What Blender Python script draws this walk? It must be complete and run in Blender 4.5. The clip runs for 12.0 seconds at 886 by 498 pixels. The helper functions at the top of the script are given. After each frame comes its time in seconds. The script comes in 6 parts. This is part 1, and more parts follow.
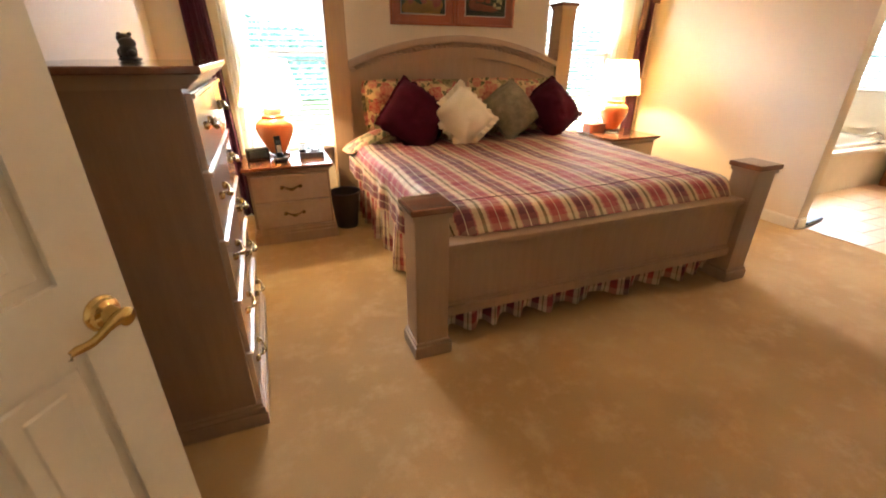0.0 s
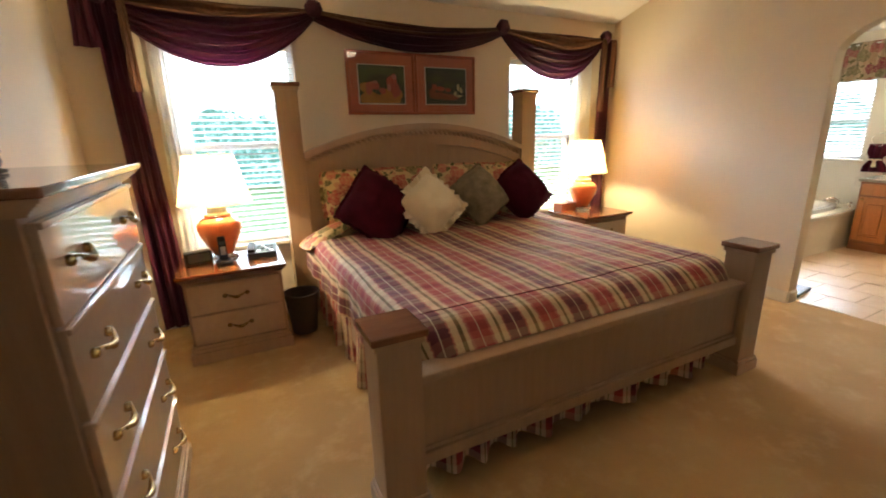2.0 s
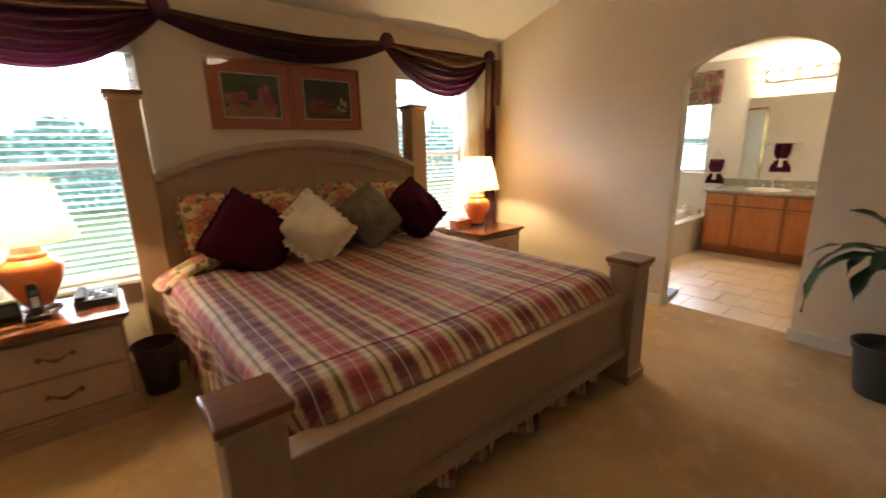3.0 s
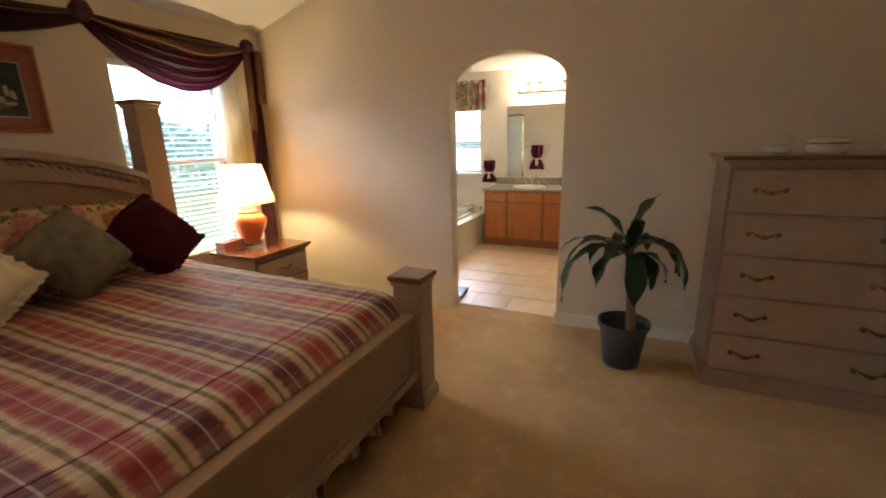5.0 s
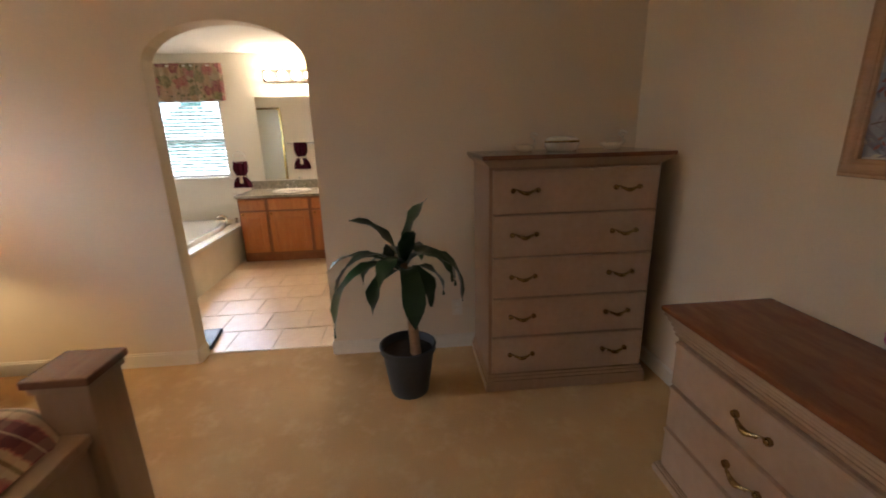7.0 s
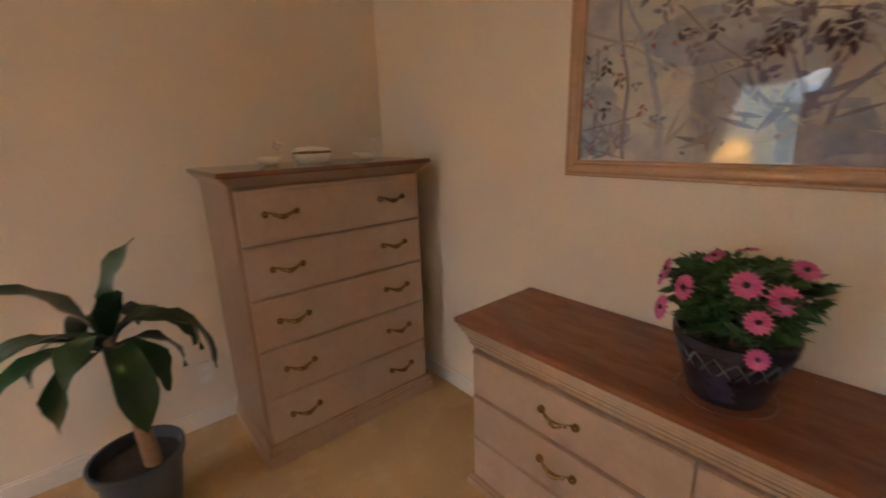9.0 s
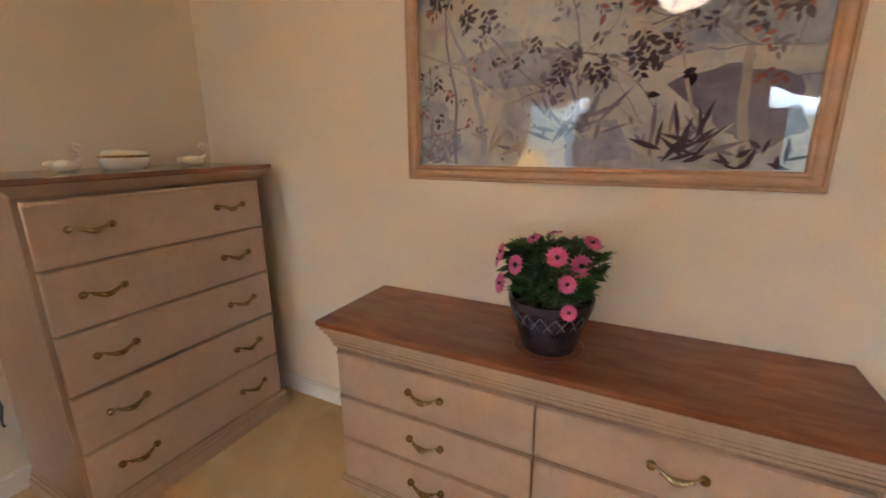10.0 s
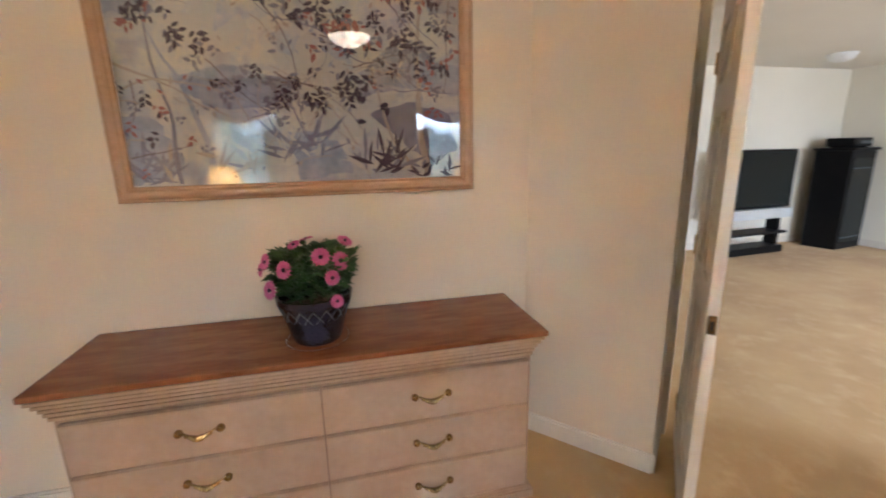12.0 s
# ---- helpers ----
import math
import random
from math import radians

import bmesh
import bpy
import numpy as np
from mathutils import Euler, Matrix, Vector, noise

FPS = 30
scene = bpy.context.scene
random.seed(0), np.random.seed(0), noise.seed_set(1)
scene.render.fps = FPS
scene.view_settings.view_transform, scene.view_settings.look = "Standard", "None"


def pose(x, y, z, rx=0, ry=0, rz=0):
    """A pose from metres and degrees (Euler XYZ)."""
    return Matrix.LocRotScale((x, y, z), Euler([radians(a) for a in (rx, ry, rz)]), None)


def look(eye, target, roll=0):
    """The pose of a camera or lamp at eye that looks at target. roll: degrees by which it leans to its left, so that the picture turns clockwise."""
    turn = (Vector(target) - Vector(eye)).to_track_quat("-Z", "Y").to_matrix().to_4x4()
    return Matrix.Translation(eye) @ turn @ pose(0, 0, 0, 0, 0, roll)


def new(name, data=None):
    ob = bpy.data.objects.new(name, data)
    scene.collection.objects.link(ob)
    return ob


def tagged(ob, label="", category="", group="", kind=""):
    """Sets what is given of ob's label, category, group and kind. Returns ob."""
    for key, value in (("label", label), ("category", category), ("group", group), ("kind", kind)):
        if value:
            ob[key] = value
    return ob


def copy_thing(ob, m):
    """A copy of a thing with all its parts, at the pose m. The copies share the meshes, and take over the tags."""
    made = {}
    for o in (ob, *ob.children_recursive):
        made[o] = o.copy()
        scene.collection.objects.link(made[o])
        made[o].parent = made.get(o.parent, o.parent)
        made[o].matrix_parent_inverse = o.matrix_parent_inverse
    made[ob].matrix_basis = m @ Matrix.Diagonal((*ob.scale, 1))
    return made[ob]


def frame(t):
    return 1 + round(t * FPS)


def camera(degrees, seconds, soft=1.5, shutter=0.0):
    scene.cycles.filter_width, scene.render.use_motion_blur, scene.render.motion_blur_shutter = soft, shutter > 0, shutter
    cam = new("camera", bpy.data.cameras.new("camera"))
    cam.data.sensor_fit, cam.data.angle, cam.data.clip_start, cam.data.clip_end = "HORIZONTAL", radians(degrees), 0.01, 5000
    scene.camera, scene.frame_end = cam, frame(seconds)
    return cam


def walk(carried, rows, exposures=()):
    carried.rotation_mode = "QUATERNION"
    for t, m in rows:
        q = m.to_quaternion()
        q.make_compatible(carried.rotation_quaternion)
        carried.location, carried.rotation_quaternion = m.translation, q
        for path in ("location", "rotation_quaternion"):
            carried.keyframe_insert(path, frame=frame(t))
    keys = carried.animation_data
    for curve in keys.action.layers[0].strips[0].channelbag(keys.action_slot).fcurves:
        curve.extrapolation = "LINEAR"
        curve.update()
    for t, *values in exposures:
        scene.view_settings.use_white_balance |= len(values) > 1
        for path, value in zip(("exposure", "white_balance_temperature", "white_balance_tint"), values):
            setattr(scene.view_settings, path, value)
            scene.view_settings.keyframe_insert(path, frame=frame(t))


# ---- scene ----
cam = camera(93.0, 12.0, soft=1.8, shutter=0.4)
PATH = [
    (0, (0.23, 0.265, 1.36), (0.91, 1.945, 0.514), 0.5),
    (0.5, (0.23, 0.353, 1.372), (0.979, 2.059, 0.647), -0.1),
    (1, (0.27, 0.428, 1.391), (1.031, 2.163, 0.749), -0.0),
    (1.5, (0.324, 0.54, 1.391), (1.101, 2.294, 0.826), -0.5),
    (2, (0.396, 0.628, 1.395), (1.246, 2.362, 0.873), -1.5),
    (2.5, (0.495, 0.697, 1.4), (1.509, 2.346, 0.897), -0.9),
    (3, (0.592, 0.782, 1.425), (1.83, 2.28, 0.95), -1.3),
    (3.5, (0.682, 0.852, 1.435), (2.129, 2.152, 0.97), -1.6),
    (5.5, (1.192, 0.839, 1.462), (3.025, 1.468, 0.97), -1.5),
    (6, (1.355, 0.853, 1.449), (3.259, 1.234, 0.972), -1.7),
    (6.5, (1.496, 0.844, 1.444), (3.436, 0.916, 0.961), -1.7),
    (6.7, (1.549, 0.831, 1.461), (3.484, 0.797, 0.955), -1.6),
    (8.3, (1.896, 0.745, 1.485), (3.692, 0.044, 0.957), -1.3),
    (8.5, (1.922, 0.756, 1.472), (3.661, -0.094, 0.968), -1.3),
    (9, (1.981, 0.804, 1.458), (3.461, -0.438, 0.939), -1.8),
    (9.5, (1.986, 0.859, 1.456), (3.125, -0.7, 0.936), -0.9),
    (10, (1.976, 0.929, 1.447), (2.862, -0.795, 0.955), -0.5),
    (10.5, (1.984, 1.043, 1.458), (2.647, -0.788, 1.002), -1.0),
    (11, (2.003, 1.111, 1.466), (2.357, -0.81, 1.037), 0.7),
    (11.5, (2.077, 1.136, 1.463), (2.023, -0.818, 1.039), -1.3),
    (12, (2.129, 1.185, 1.464), (1.679, -0.711, 1.011), -1.2),
]
EXPOSURES = [(0.0, 1.36, 6550, 18), (1.0, 1.06, 6150, 12), (2.0, 0.65, 6200, 11), (3.0, 0.30, 6600, 16), (3.7, 0.22, 6700, 18), (5.5, 0.21, 6050, 14), (6.7, 0.18, 6100, 17), (8.5, 0.70, 6500, 26), (9.5, 1.24, 6050, 19), (10.5, 1.62, 5800, 16), (12.0, 1.64, 5600, 15)]
walk(cam, [(t, look(eye, target, roll)) for t, eye, target, roll in PATH], EXPOSURES)

# ---- world, lamps, exposure ----
world = bpy.data.worlds.new("sky")
scene.world = world
world.use_nodes = True
wn = world.node_tree
sky = wn.nodes.new("ShaderNodeTexSky")
sky.sky_type = "NISHITA"
sky.sun_disc = False
sky.sun_elevation, sky.sun_rotation = radians(38), radians(150)
wn.links.new(sky.outputs[0], wn.nodes["Background"].inputs[0])
wn.nodes["Background"].inputs[1].default_value = 0.1


def lamp(name, kind, power, color, m, size=0.1, size_y=None):
    data = bpy.data.lights.new(name, kind)
    data.energy, data.color = power, color
    if kind == "AREA":
        data.shape, data.size, data.size_y = "RECTANGLE", size, size_y or size
    elif kind == "SUN":
        data.angle = size
    else:
        data.shadow_soft_size = size
    ob = new(name, data)
    ob.matrix_world = m
    return ob


WARM = (1.0, 0.79, 0.43)
DAY = (0.86, 0.94, 1.0)
lamp("sun", "SUN", 1.0, (1, 0.96, 0.9), look((0, 0, 0), (-0.45, 0.62, -0.6)), radians(12))
# lamps added at the far room's unseen windows; others see the bright sky outside
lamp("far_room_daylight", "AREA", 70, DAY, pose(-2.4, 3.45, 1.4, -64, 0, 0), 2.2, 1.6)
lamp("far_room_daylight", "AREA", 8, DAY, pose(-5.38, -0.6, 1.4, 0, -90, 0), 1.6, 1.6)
# unseen area lamps above the eaves, added as skylight for bedroom and bathroom windows
for wx in (0.51, 3.38):
    lamp("window_skylight", "AREA", 210, DAY, look((wx, 5.40, 2.80), (wx, 4.1, 1.35)), 1.4, 0.9)
lamp("window_skylight", "AREA", 430, DAY, look((8.45, 3.5, 2.75), (7.3, 3.5, 1.4)), 1.0, 0.9)
# lamps that are lit
lamp("bedside_bulb", "POINT", 29, WARM, pose(0.27, 3.90, 1.11), 0.04)
lamp("bedside_bulb", "POINT", 34, WARM, pose(3.68, 3.95, 1.11), 0.04)
lamp("ceiling_bulb", "POINT", 6, (1.0, 0.72, 0.45), pose(1.95, 1.84, 2.525), 0.04)

# ---- materials ----
def node_mat(name):
    m = bpy.data.materials.new(name)
    m.use_nodes = True
    t = m.node_tree
    return m, t, t.nodes["Principled BSDF"]


def coords(t, stretch=(1, 1, 1), uv=False):
    tc, mp = t.nodes.new("ShaderNodeTexCoord"), t.nodes.new("ShaderNodeMapping")
    mp.inputs["Scale"].default_value = stretch
    t.links.new(tc.outputs["UV" if uv else "Object"], mp.inputs[0])
    return mp.outputs[0]


def noise_tex(t, vec, scale, detail=4, rough=0.55):
    n = t.nodes.new("ShaderNodeTexNoise")
    n.inputs["Scale"].default_value, n.inputs["Detail"].default_value, n.inputs["Roughness"].default_value = scale, detail, rough
    t.links.new(vec, n.inputs["Vector"])
    return n.outputs[0]


def ramp(t, fac, stops, hard=False):
    r = t.nodes.new("ShaderNodeValToRGB")
    if hard:
        r.color_ramp.interpolation = "CONSTANT"
    els = r.color_ramp.elements
    while len(els) < len(stops):
        els.new(0.5)
    for e, (p, c) in zip(els, stops):
        e.position, e.color = p, (*c, 1)
    t.links.new(fac, r.inputs[0])
    return r.outputs[0]


def mix(t, fac, a, b, how="MIX"):
    m = t.nodes.new("ShaderNodeMix")
    m.data_type, m.blend_type = "RGBA", how
    for val, sock in ((fac, m.inputs[0]), (a, m.inputs[6]), (b, m.inputs[7])):
        if isinstance(val, (int, float)):
            sock.default_value = val
        elif isinstance(val, tuple):
            sock.default_value = (*val, 1)
        else:
            t.links.new(val, sock)
    return m.outputs[2]


def math_node(t, op, a, b=0.0):
    m = t.nodes.new("ShaderNodeMath")
    m.operation = op
    for i, val in enumerate((a, b)):
        if isinstance(val, (int, float)):
            m.inputs[i].default_value = val
        else:
            t.links.new(val, m.inputs[i])
    return m.outputs[0]


def bump(t, p, height, strength, distance=0.003):
    b = t.nodes.new("ShaderNodeBump")
    b.inputs["Strength"].default_value, b.inputs["Distance"].default_value = strength, distance
    t.links.new(height, b.inputs["Height"])
    t.links.new(b.outputs[0], p.inputs["Normal"])


def surf(name, a, b, rough=0.6, scale=6.0, relief=0.2, metal=0.0, stretch=(1, 1, 1), coat=0.0, fine=12.0, sheen=0.0, spec=0.5):
    """A surface with broad and fine variation between colours a and b."""
    m, t, p = node_mat(name)
    v = coords(t, stretch)
    broad, grain = noise_tex(t, v, scale), noise_tex(t, v, scale * fine, 3)
    both = math_node(t, "ADD", math_node(t, "MULTIPLY", broad, 0.6), math_node(t, "MULTIPLY", grain, 0.4))
    t.links.new(ramp(t, both, [(0.34, a), (0.66, b)]), p.inputs["Base Color"])
    p.inputs["Roughness"].default_value, p.inputs["Metallic"].default_value = rough, metal
    p.inputs["Coat Weight"].default_value, p.inputs["Coat Roughness"].default_value = coat, 0.04
    p.inputs["Sheen Weight"].default_value, p.inputs["Specular IOR Level"].default_value = sheen, spec
    if relief:
        bump(t, p, grain, relief)
    return m


WALL = surf("wall_paint", (0.695, 0.585, 0.435), (0.745, 0.635, 0.48), 0.6, 1.3, 0.25, fine=70)
CEIL = surf("ceiling_paint", (0.74, 0.70, 0.62), (0.78, 0.74, 0.66), 0.8, 1.5, 0.3, fine=60)
BATHWALL = surf("bath_paint", (0.79, 0.735, 0.62), (0.83, 0.775, 0.66), 0.5, 1.5, 0.2, fine=60)
TRIM = surf("white_trim", (0.70, 0.64, 0.54), (0.76, 0.70, 0.59), 0.35, 3, 0.05)
DOORM = surf("door_paint", (0.70, 0.62, 0.48), (0.75, 0.67, 0.53), 0.35, 3, 0.06)


def pile(name, a, b, c):
    """Cut-pile carpet: broad shading where the nap lies differently, scuffed patches and tufts."""
    m, t, p = node_mat(name)
    v = coords(t)
    broad, scuff, tuft = noise_tex(t, v, 1.1, 3), noise_tex(t, v, 5.5, 6, 0.7), noise_tex(t, v, 190, 3, 0.7)
    base = mix(t, ramp(t, broad, [(0.40, (0, 0, 0)), (0.60, (1, 1, 1))]), a, b)
    base = mix(t, ramp(t, scuff, [(0.50, (0, 0, 0)), (0.66, (0.75, 0.75, 0.75))]), base, c)
    t.links.new(mix(t, math_node(t, "MULTIPLY", tuft, 0.5), base, tuple(k * 0.72 for k in a)), p.inputs["Base Color"])
    p.inputs["Roughness"].default_value, p.inputs["Specular IOR Level"].default_value, p.inputs["Sheen Weight"].default_value = 0.95, 0.15, 0.08
    bump(t, p, math_node(t, "ADD", math_node(t, "MULTIPLY", scuff, 2.0), tuft), 0.6, 0.005)
    return m


def oak_top(name, a, b, dark, rough):
    """Polished oak: long swirling grain along x with dark pores."""
    m, t, p = node_mat(name)
    grain = t.nodes.new("ShaderNodeTexNoise")
    grain.inputs["Scale"].default_value, grain.inputs["Detail"].default_value, grain.inputs["Roughness"].default_value, grain.inputs["Distortion"].default_value = 3.0, 6, 0.60, 0.5
    t.links.new(coords(t, (1.6, 7.0, 7.0)), grain.inputs["Vector"])
    pores = noise_tex(t, coords(t, (5, 60, 60)), 6, 4, 0.7)
    col = ramp(t, grain.outputs[0], [(0.36, a), (0.62, b)])
    t.links.new(mix(t, ramp(t, pores, [(0.52, (0, 0, 0)), (0.70, (0.45, 0.45, 0.45))]), col, dark), p.inputs["Base Color"])
    p.inputs["Roughness"].default_value, p.inputs["Coat Weight"].default_value, p.inputs["Coat Roughness"].default_value = rough, 0.0, 0.03
    return m


CARPET = pile("carpet", (0.45, 0.275, 0.115), (0.55, 0.358, 0.158), (0.61, 0.42, 0.215))
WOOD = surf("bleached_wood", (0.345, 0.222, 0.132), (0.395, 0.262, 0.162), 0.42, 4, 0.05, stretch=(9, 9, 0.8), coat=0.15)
# WOOD's colours about a quarter darker, for the body of every case.
SIDEWOOD = surf("darker_bleached_wood", (0.27, 0.165, 0.10), (0.32, 0.20, 0.125), 0.42, 4, 0.05, stretch=(9, 9, 0.8), coat=0.15)
WOODH = surf("bleached_wood_flat", (0.39, 0.260, 0.172), (0.46, 0.322, 0.222), 0.34, 5, 0.0, coat=1.0, fine=6)
PULL = surf("antique_brass", (0.17, 0.115, 0.045), (0.58, 0.45, 0.22), 0.27, 60, 0.15, metal=1.0)
TOPWOOD = oak_top("polished_brown_top", (0.165, 0.050, 0.019), (0.225, 0.082, 0.032), (0.10, 0.028, 0.011), 0.12)
CAPWOOD = surf("brown_cap_wood", (0.155, 0.064, 0.032), (0.235, 0.105, 0.056), 0.15, 3, 0.05, stretch=(1, 8, 8), coat=0.5)
BRASS = surf("brass", (0.52, 0.36, 0.12), (0.70, 0.52, 0.22), 0.16, 12, 0.03, metal=1.0)
CHROME = surf("chrome", (0.75, 0.75, 0.74), (0.82, 0.82, 0.80), 0.12, 20, 0.0, metal=1.0)
BLACK = surf("black_plastic", (0.010, 0.010, 0.011), (0.02, 0.02, 0.022), 0.45, 8, 0.1, spec=0.25)
GREYP = surf("grey_plastic", (0.05, 0.07, 0.08), (0.08, 0.10, 0.11), 0.4, 8, 0.1)
BURG = surf("burgundy_knit", (0.040, 0.003, 0.009), (0.075, 0.006, 0.018), 0.95, 9, 0.7, fine=16, spec=0.12)
CREAMK = surf("cream_knit", (0.82, 0.69, 0.47), (0.89, 0.77, 0.56), 0.9, 9, 0.8, fine=16, sheen=0.2)
GREYK = surf("grey_green_cloth", (0.13, 0.108, 0.064), (0.28, 0.228, 0.15), 0.9, 14, 0.6, fine=9)
TAUPE = surf("taupe_drape", (0.10, 0.045, 0.026), (0.19, 0.095, 0.055), 0.7, 5, 0.2, stretch=(8, 8, 1), spec=0.2)
ORANGE = surf("orange_ceramic", (0.82, 0.20, 0.055), (0.88, 0.25, 0.08), 0.14, 2, 0.0, coat=0.6)
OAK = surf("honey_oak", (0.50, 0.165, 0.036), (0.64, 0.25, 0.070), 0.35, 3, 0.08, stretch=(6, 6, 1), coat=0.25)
# OAK's colours roughly halved, for the vanity bodies and toe kicks.
OAKD = surf("darker_oak", (0.26, 0.09, 0.03), (0.34, 0.13, 0.045), 0.45, 3, 0.08, stretch=(1, 6, 6))
COUNTER = surf("grey_stone_counter", (0.22, 0.20, 0.16), (0.46, 0.42, 0.34), 0.25, 25, 0.0, fine=5)
TUBW = surf("tub_acrylic", (0.82, 0.79, 0.73), (0.86, 0.83, 0.77), 0.15, 2, 0.0, coat=0.4)
DECK = surf("cream_tile_deck", (0.68, 0.60, 0.47), (0.76, 0.68, 0.55), 0.3, 6, 0.03)
TILE = surf("beige_floor_tile", (0.64, 0.45, 0.27), (0.73, 0.55, 0.36), 0.35, 5, 0.06, fine=5)
GROUT = surf("grout", (0.66, 0.52, 0.37), (0.74, 0.60, 0.44), 0.9, 20, 0.3)
POTM = surf("dark_grey_pot", (0.035, 0.04, 0.042), (0.06, 0.065, 0.068), 0.45, 6, 0.1)
POTB = surf("black_glazed_pot", (0.012, 0.010, 0.016), (0.035, 0.03, 0.045), 0.25, 10, 0.3, coat=0.3)
SOIL = surf("soil", (0.02, 0.013, 0.008), (0.06, 0.04, 0.025), 0.95, 30, 1.0)
LEAF = surf("plant_leaf", (0.006, 0.026, 0.007), (0.016, 0.055, 0.013), 0.28, 12, 0.1)
LEAFY = surf("flower_leaf", (0.016, 0.055, 0.010), (0.05, 0.125, 0.024), 0.5, 25, 0.2)
TRUNK = surf("plant_cane", (0.22, 0.12, 0.06), (0.34, 0.20, 0.11), 0.75, 14, 0.5, stretch=(1, 1, 4))
PINK = surf("pink_petal", (0.46, 0.055, 0.16), (0.62, 0.15, 0.29), 0.6, 30, 0.1)
EYEM = surf("dark_flower_eye", (0.03, 0.01, 0.03), (0.07, 0.02, 0.05), 0.8, 60, 0.5)
BASKET = surf("woven_wicker", (0.03, 0.016, 0.009), (0.09, 0.05, 0.025), 0.6, 30, 1.0, stretch=(1, 1, 6))
BRONZE = surf("dark_bronze", (0.025, 0.015, 0.01), (0.07, 0.045, 0.03), 0.4, 25, 0.5)
CERAM = surf("cream_porcelain", (0.74, 0.68, 0.55), (0.82, 0.76, 0.63), 0.2, 5, 0.0, coat=0.5)
PICWOOD = surf("red_wood_frame", (0.32, 0.075, 0.03), (0.42, 0.115, 0.05), 0.3, 6, 0.05, coat=0.4)
MATBOARD = surf("terracotta_mat_board", (0.46, 0.13, 0.075), (0.52, 0.16, 0.09), 0.85, 30, 0.05)
WHITE = surf("white_card", (0.74, 0.70, 0.62), (0.78, 0.74, 0.66), 0.7, 20, 0.05)
FRAMEW = surf("tan_frame_wood", (0.42, 0.24, 0.13), (0.52, 0.32, 0.19), 0.25, 3, 0.04, stretch=(1, 5, 5), coat=0.5)
VINYL = surf("white_vinyl", (0.75, 0.75, 0.73), (0.80, 0.80, 0.78), 0.35, 4, 0.0)
TISSUE = surf("red_brown_box", (0.34, 0.10, 0.045), (0.48, 0.17, 0.08), 0.6, 40, 0.05)


def see_through(name, color, light, rough=0.8):
    """Thin cloth that lets part of the light through."""
    m, t, p = node_mat(name)
    n = noise_tex(t, coords(t, (30, 30, 3)), 5)
    col = ramp(t, n, [(0.3, tuple(c * 0.92 for c in color)), (0.7, color)])
    t.links.new(col, p.inputs["Base Color"])
    p.inputs["Roughness"].default_value = rough
    tr, mx = t.nodes.new("ShaderNodeBsdfTranslucent"), t.nodes.new("ShaderNodeMixShader")
    t.links.new(col, tr.inputs[0])
    mx.inputs[0].default_value = light
    t.links.new(p.outputs[0], mx.inputs[1])
    t.links.new(tr.outputs[0], mx.inputs[2])
    t.links.new(mx.outputs[0], t.nodes["Material Output"].inputs[0])
    return m


DRAPE = see_through("burgundy_drape", (0.066, 0.007, 0.022), 0.30, 0.6)
SHADE = see_through("lampshade_cloth", (0.88, 0.66, 0.33), 0.38)
SHEER = see_through("sheer_curtain", (0.82, 0.80, 0.76), 0.6)
SLAT = see_through("blind_slat", (0.80, 0.80, 0.78), 0.3, 0.4)


def glass(name, rough=0.0, tint=(1, 1, 1)):
    m, t, p = node_mat(name)
    p.inputs["Base Color"].default_value = (*tint, 1)
    p.inputs["Transmission Weight"].default_value, p.inputs["Roughness"].default_value, p.inputs["IOR"].default_value = 1.0, rough, 1.45
    return m


GLASS = glass("clear_glass")
FROST = glass("shower_glass", 0.15, (0.9, 0.95, 0.92))
MIRROR, _t, _p = node_mat("mirror_silver")
_p.inputs["Metallic"].default_value, _p.inputs["Roughness"].default_value = 1.0, 0.01
_p.inputs["Base Color"].default_value = (0.88, 0.89, 0.87, 1)


def glow(name, color, power):
    m, t, p = node_mat(name)
    p.inputs["Base Color"].default_value = (*color, 1)
    p.inputs["Emission Color"].default_value, p.inputs["Emission Strength"].default_value = (*color, 1), power
    return m


BULB = glow("lit_bulb", (1.0, 0.82, 0.56), 80.0)
BOWL = glow("lit_glass_bowl", (1.0, 0.80, 0.56), 5.0)
SCREEN = surf("dark_screen", (0.005, 0.006, 0.006), (0.008, 0.010, 0.010), 0.25, 2, 0.0, spec=0.15)
JET = surf("black_lacquer", (0.004, 0.004, 0.004), (0.008, 0.007, 0.007), 0.4, 8, 0.0, spec=0.12)


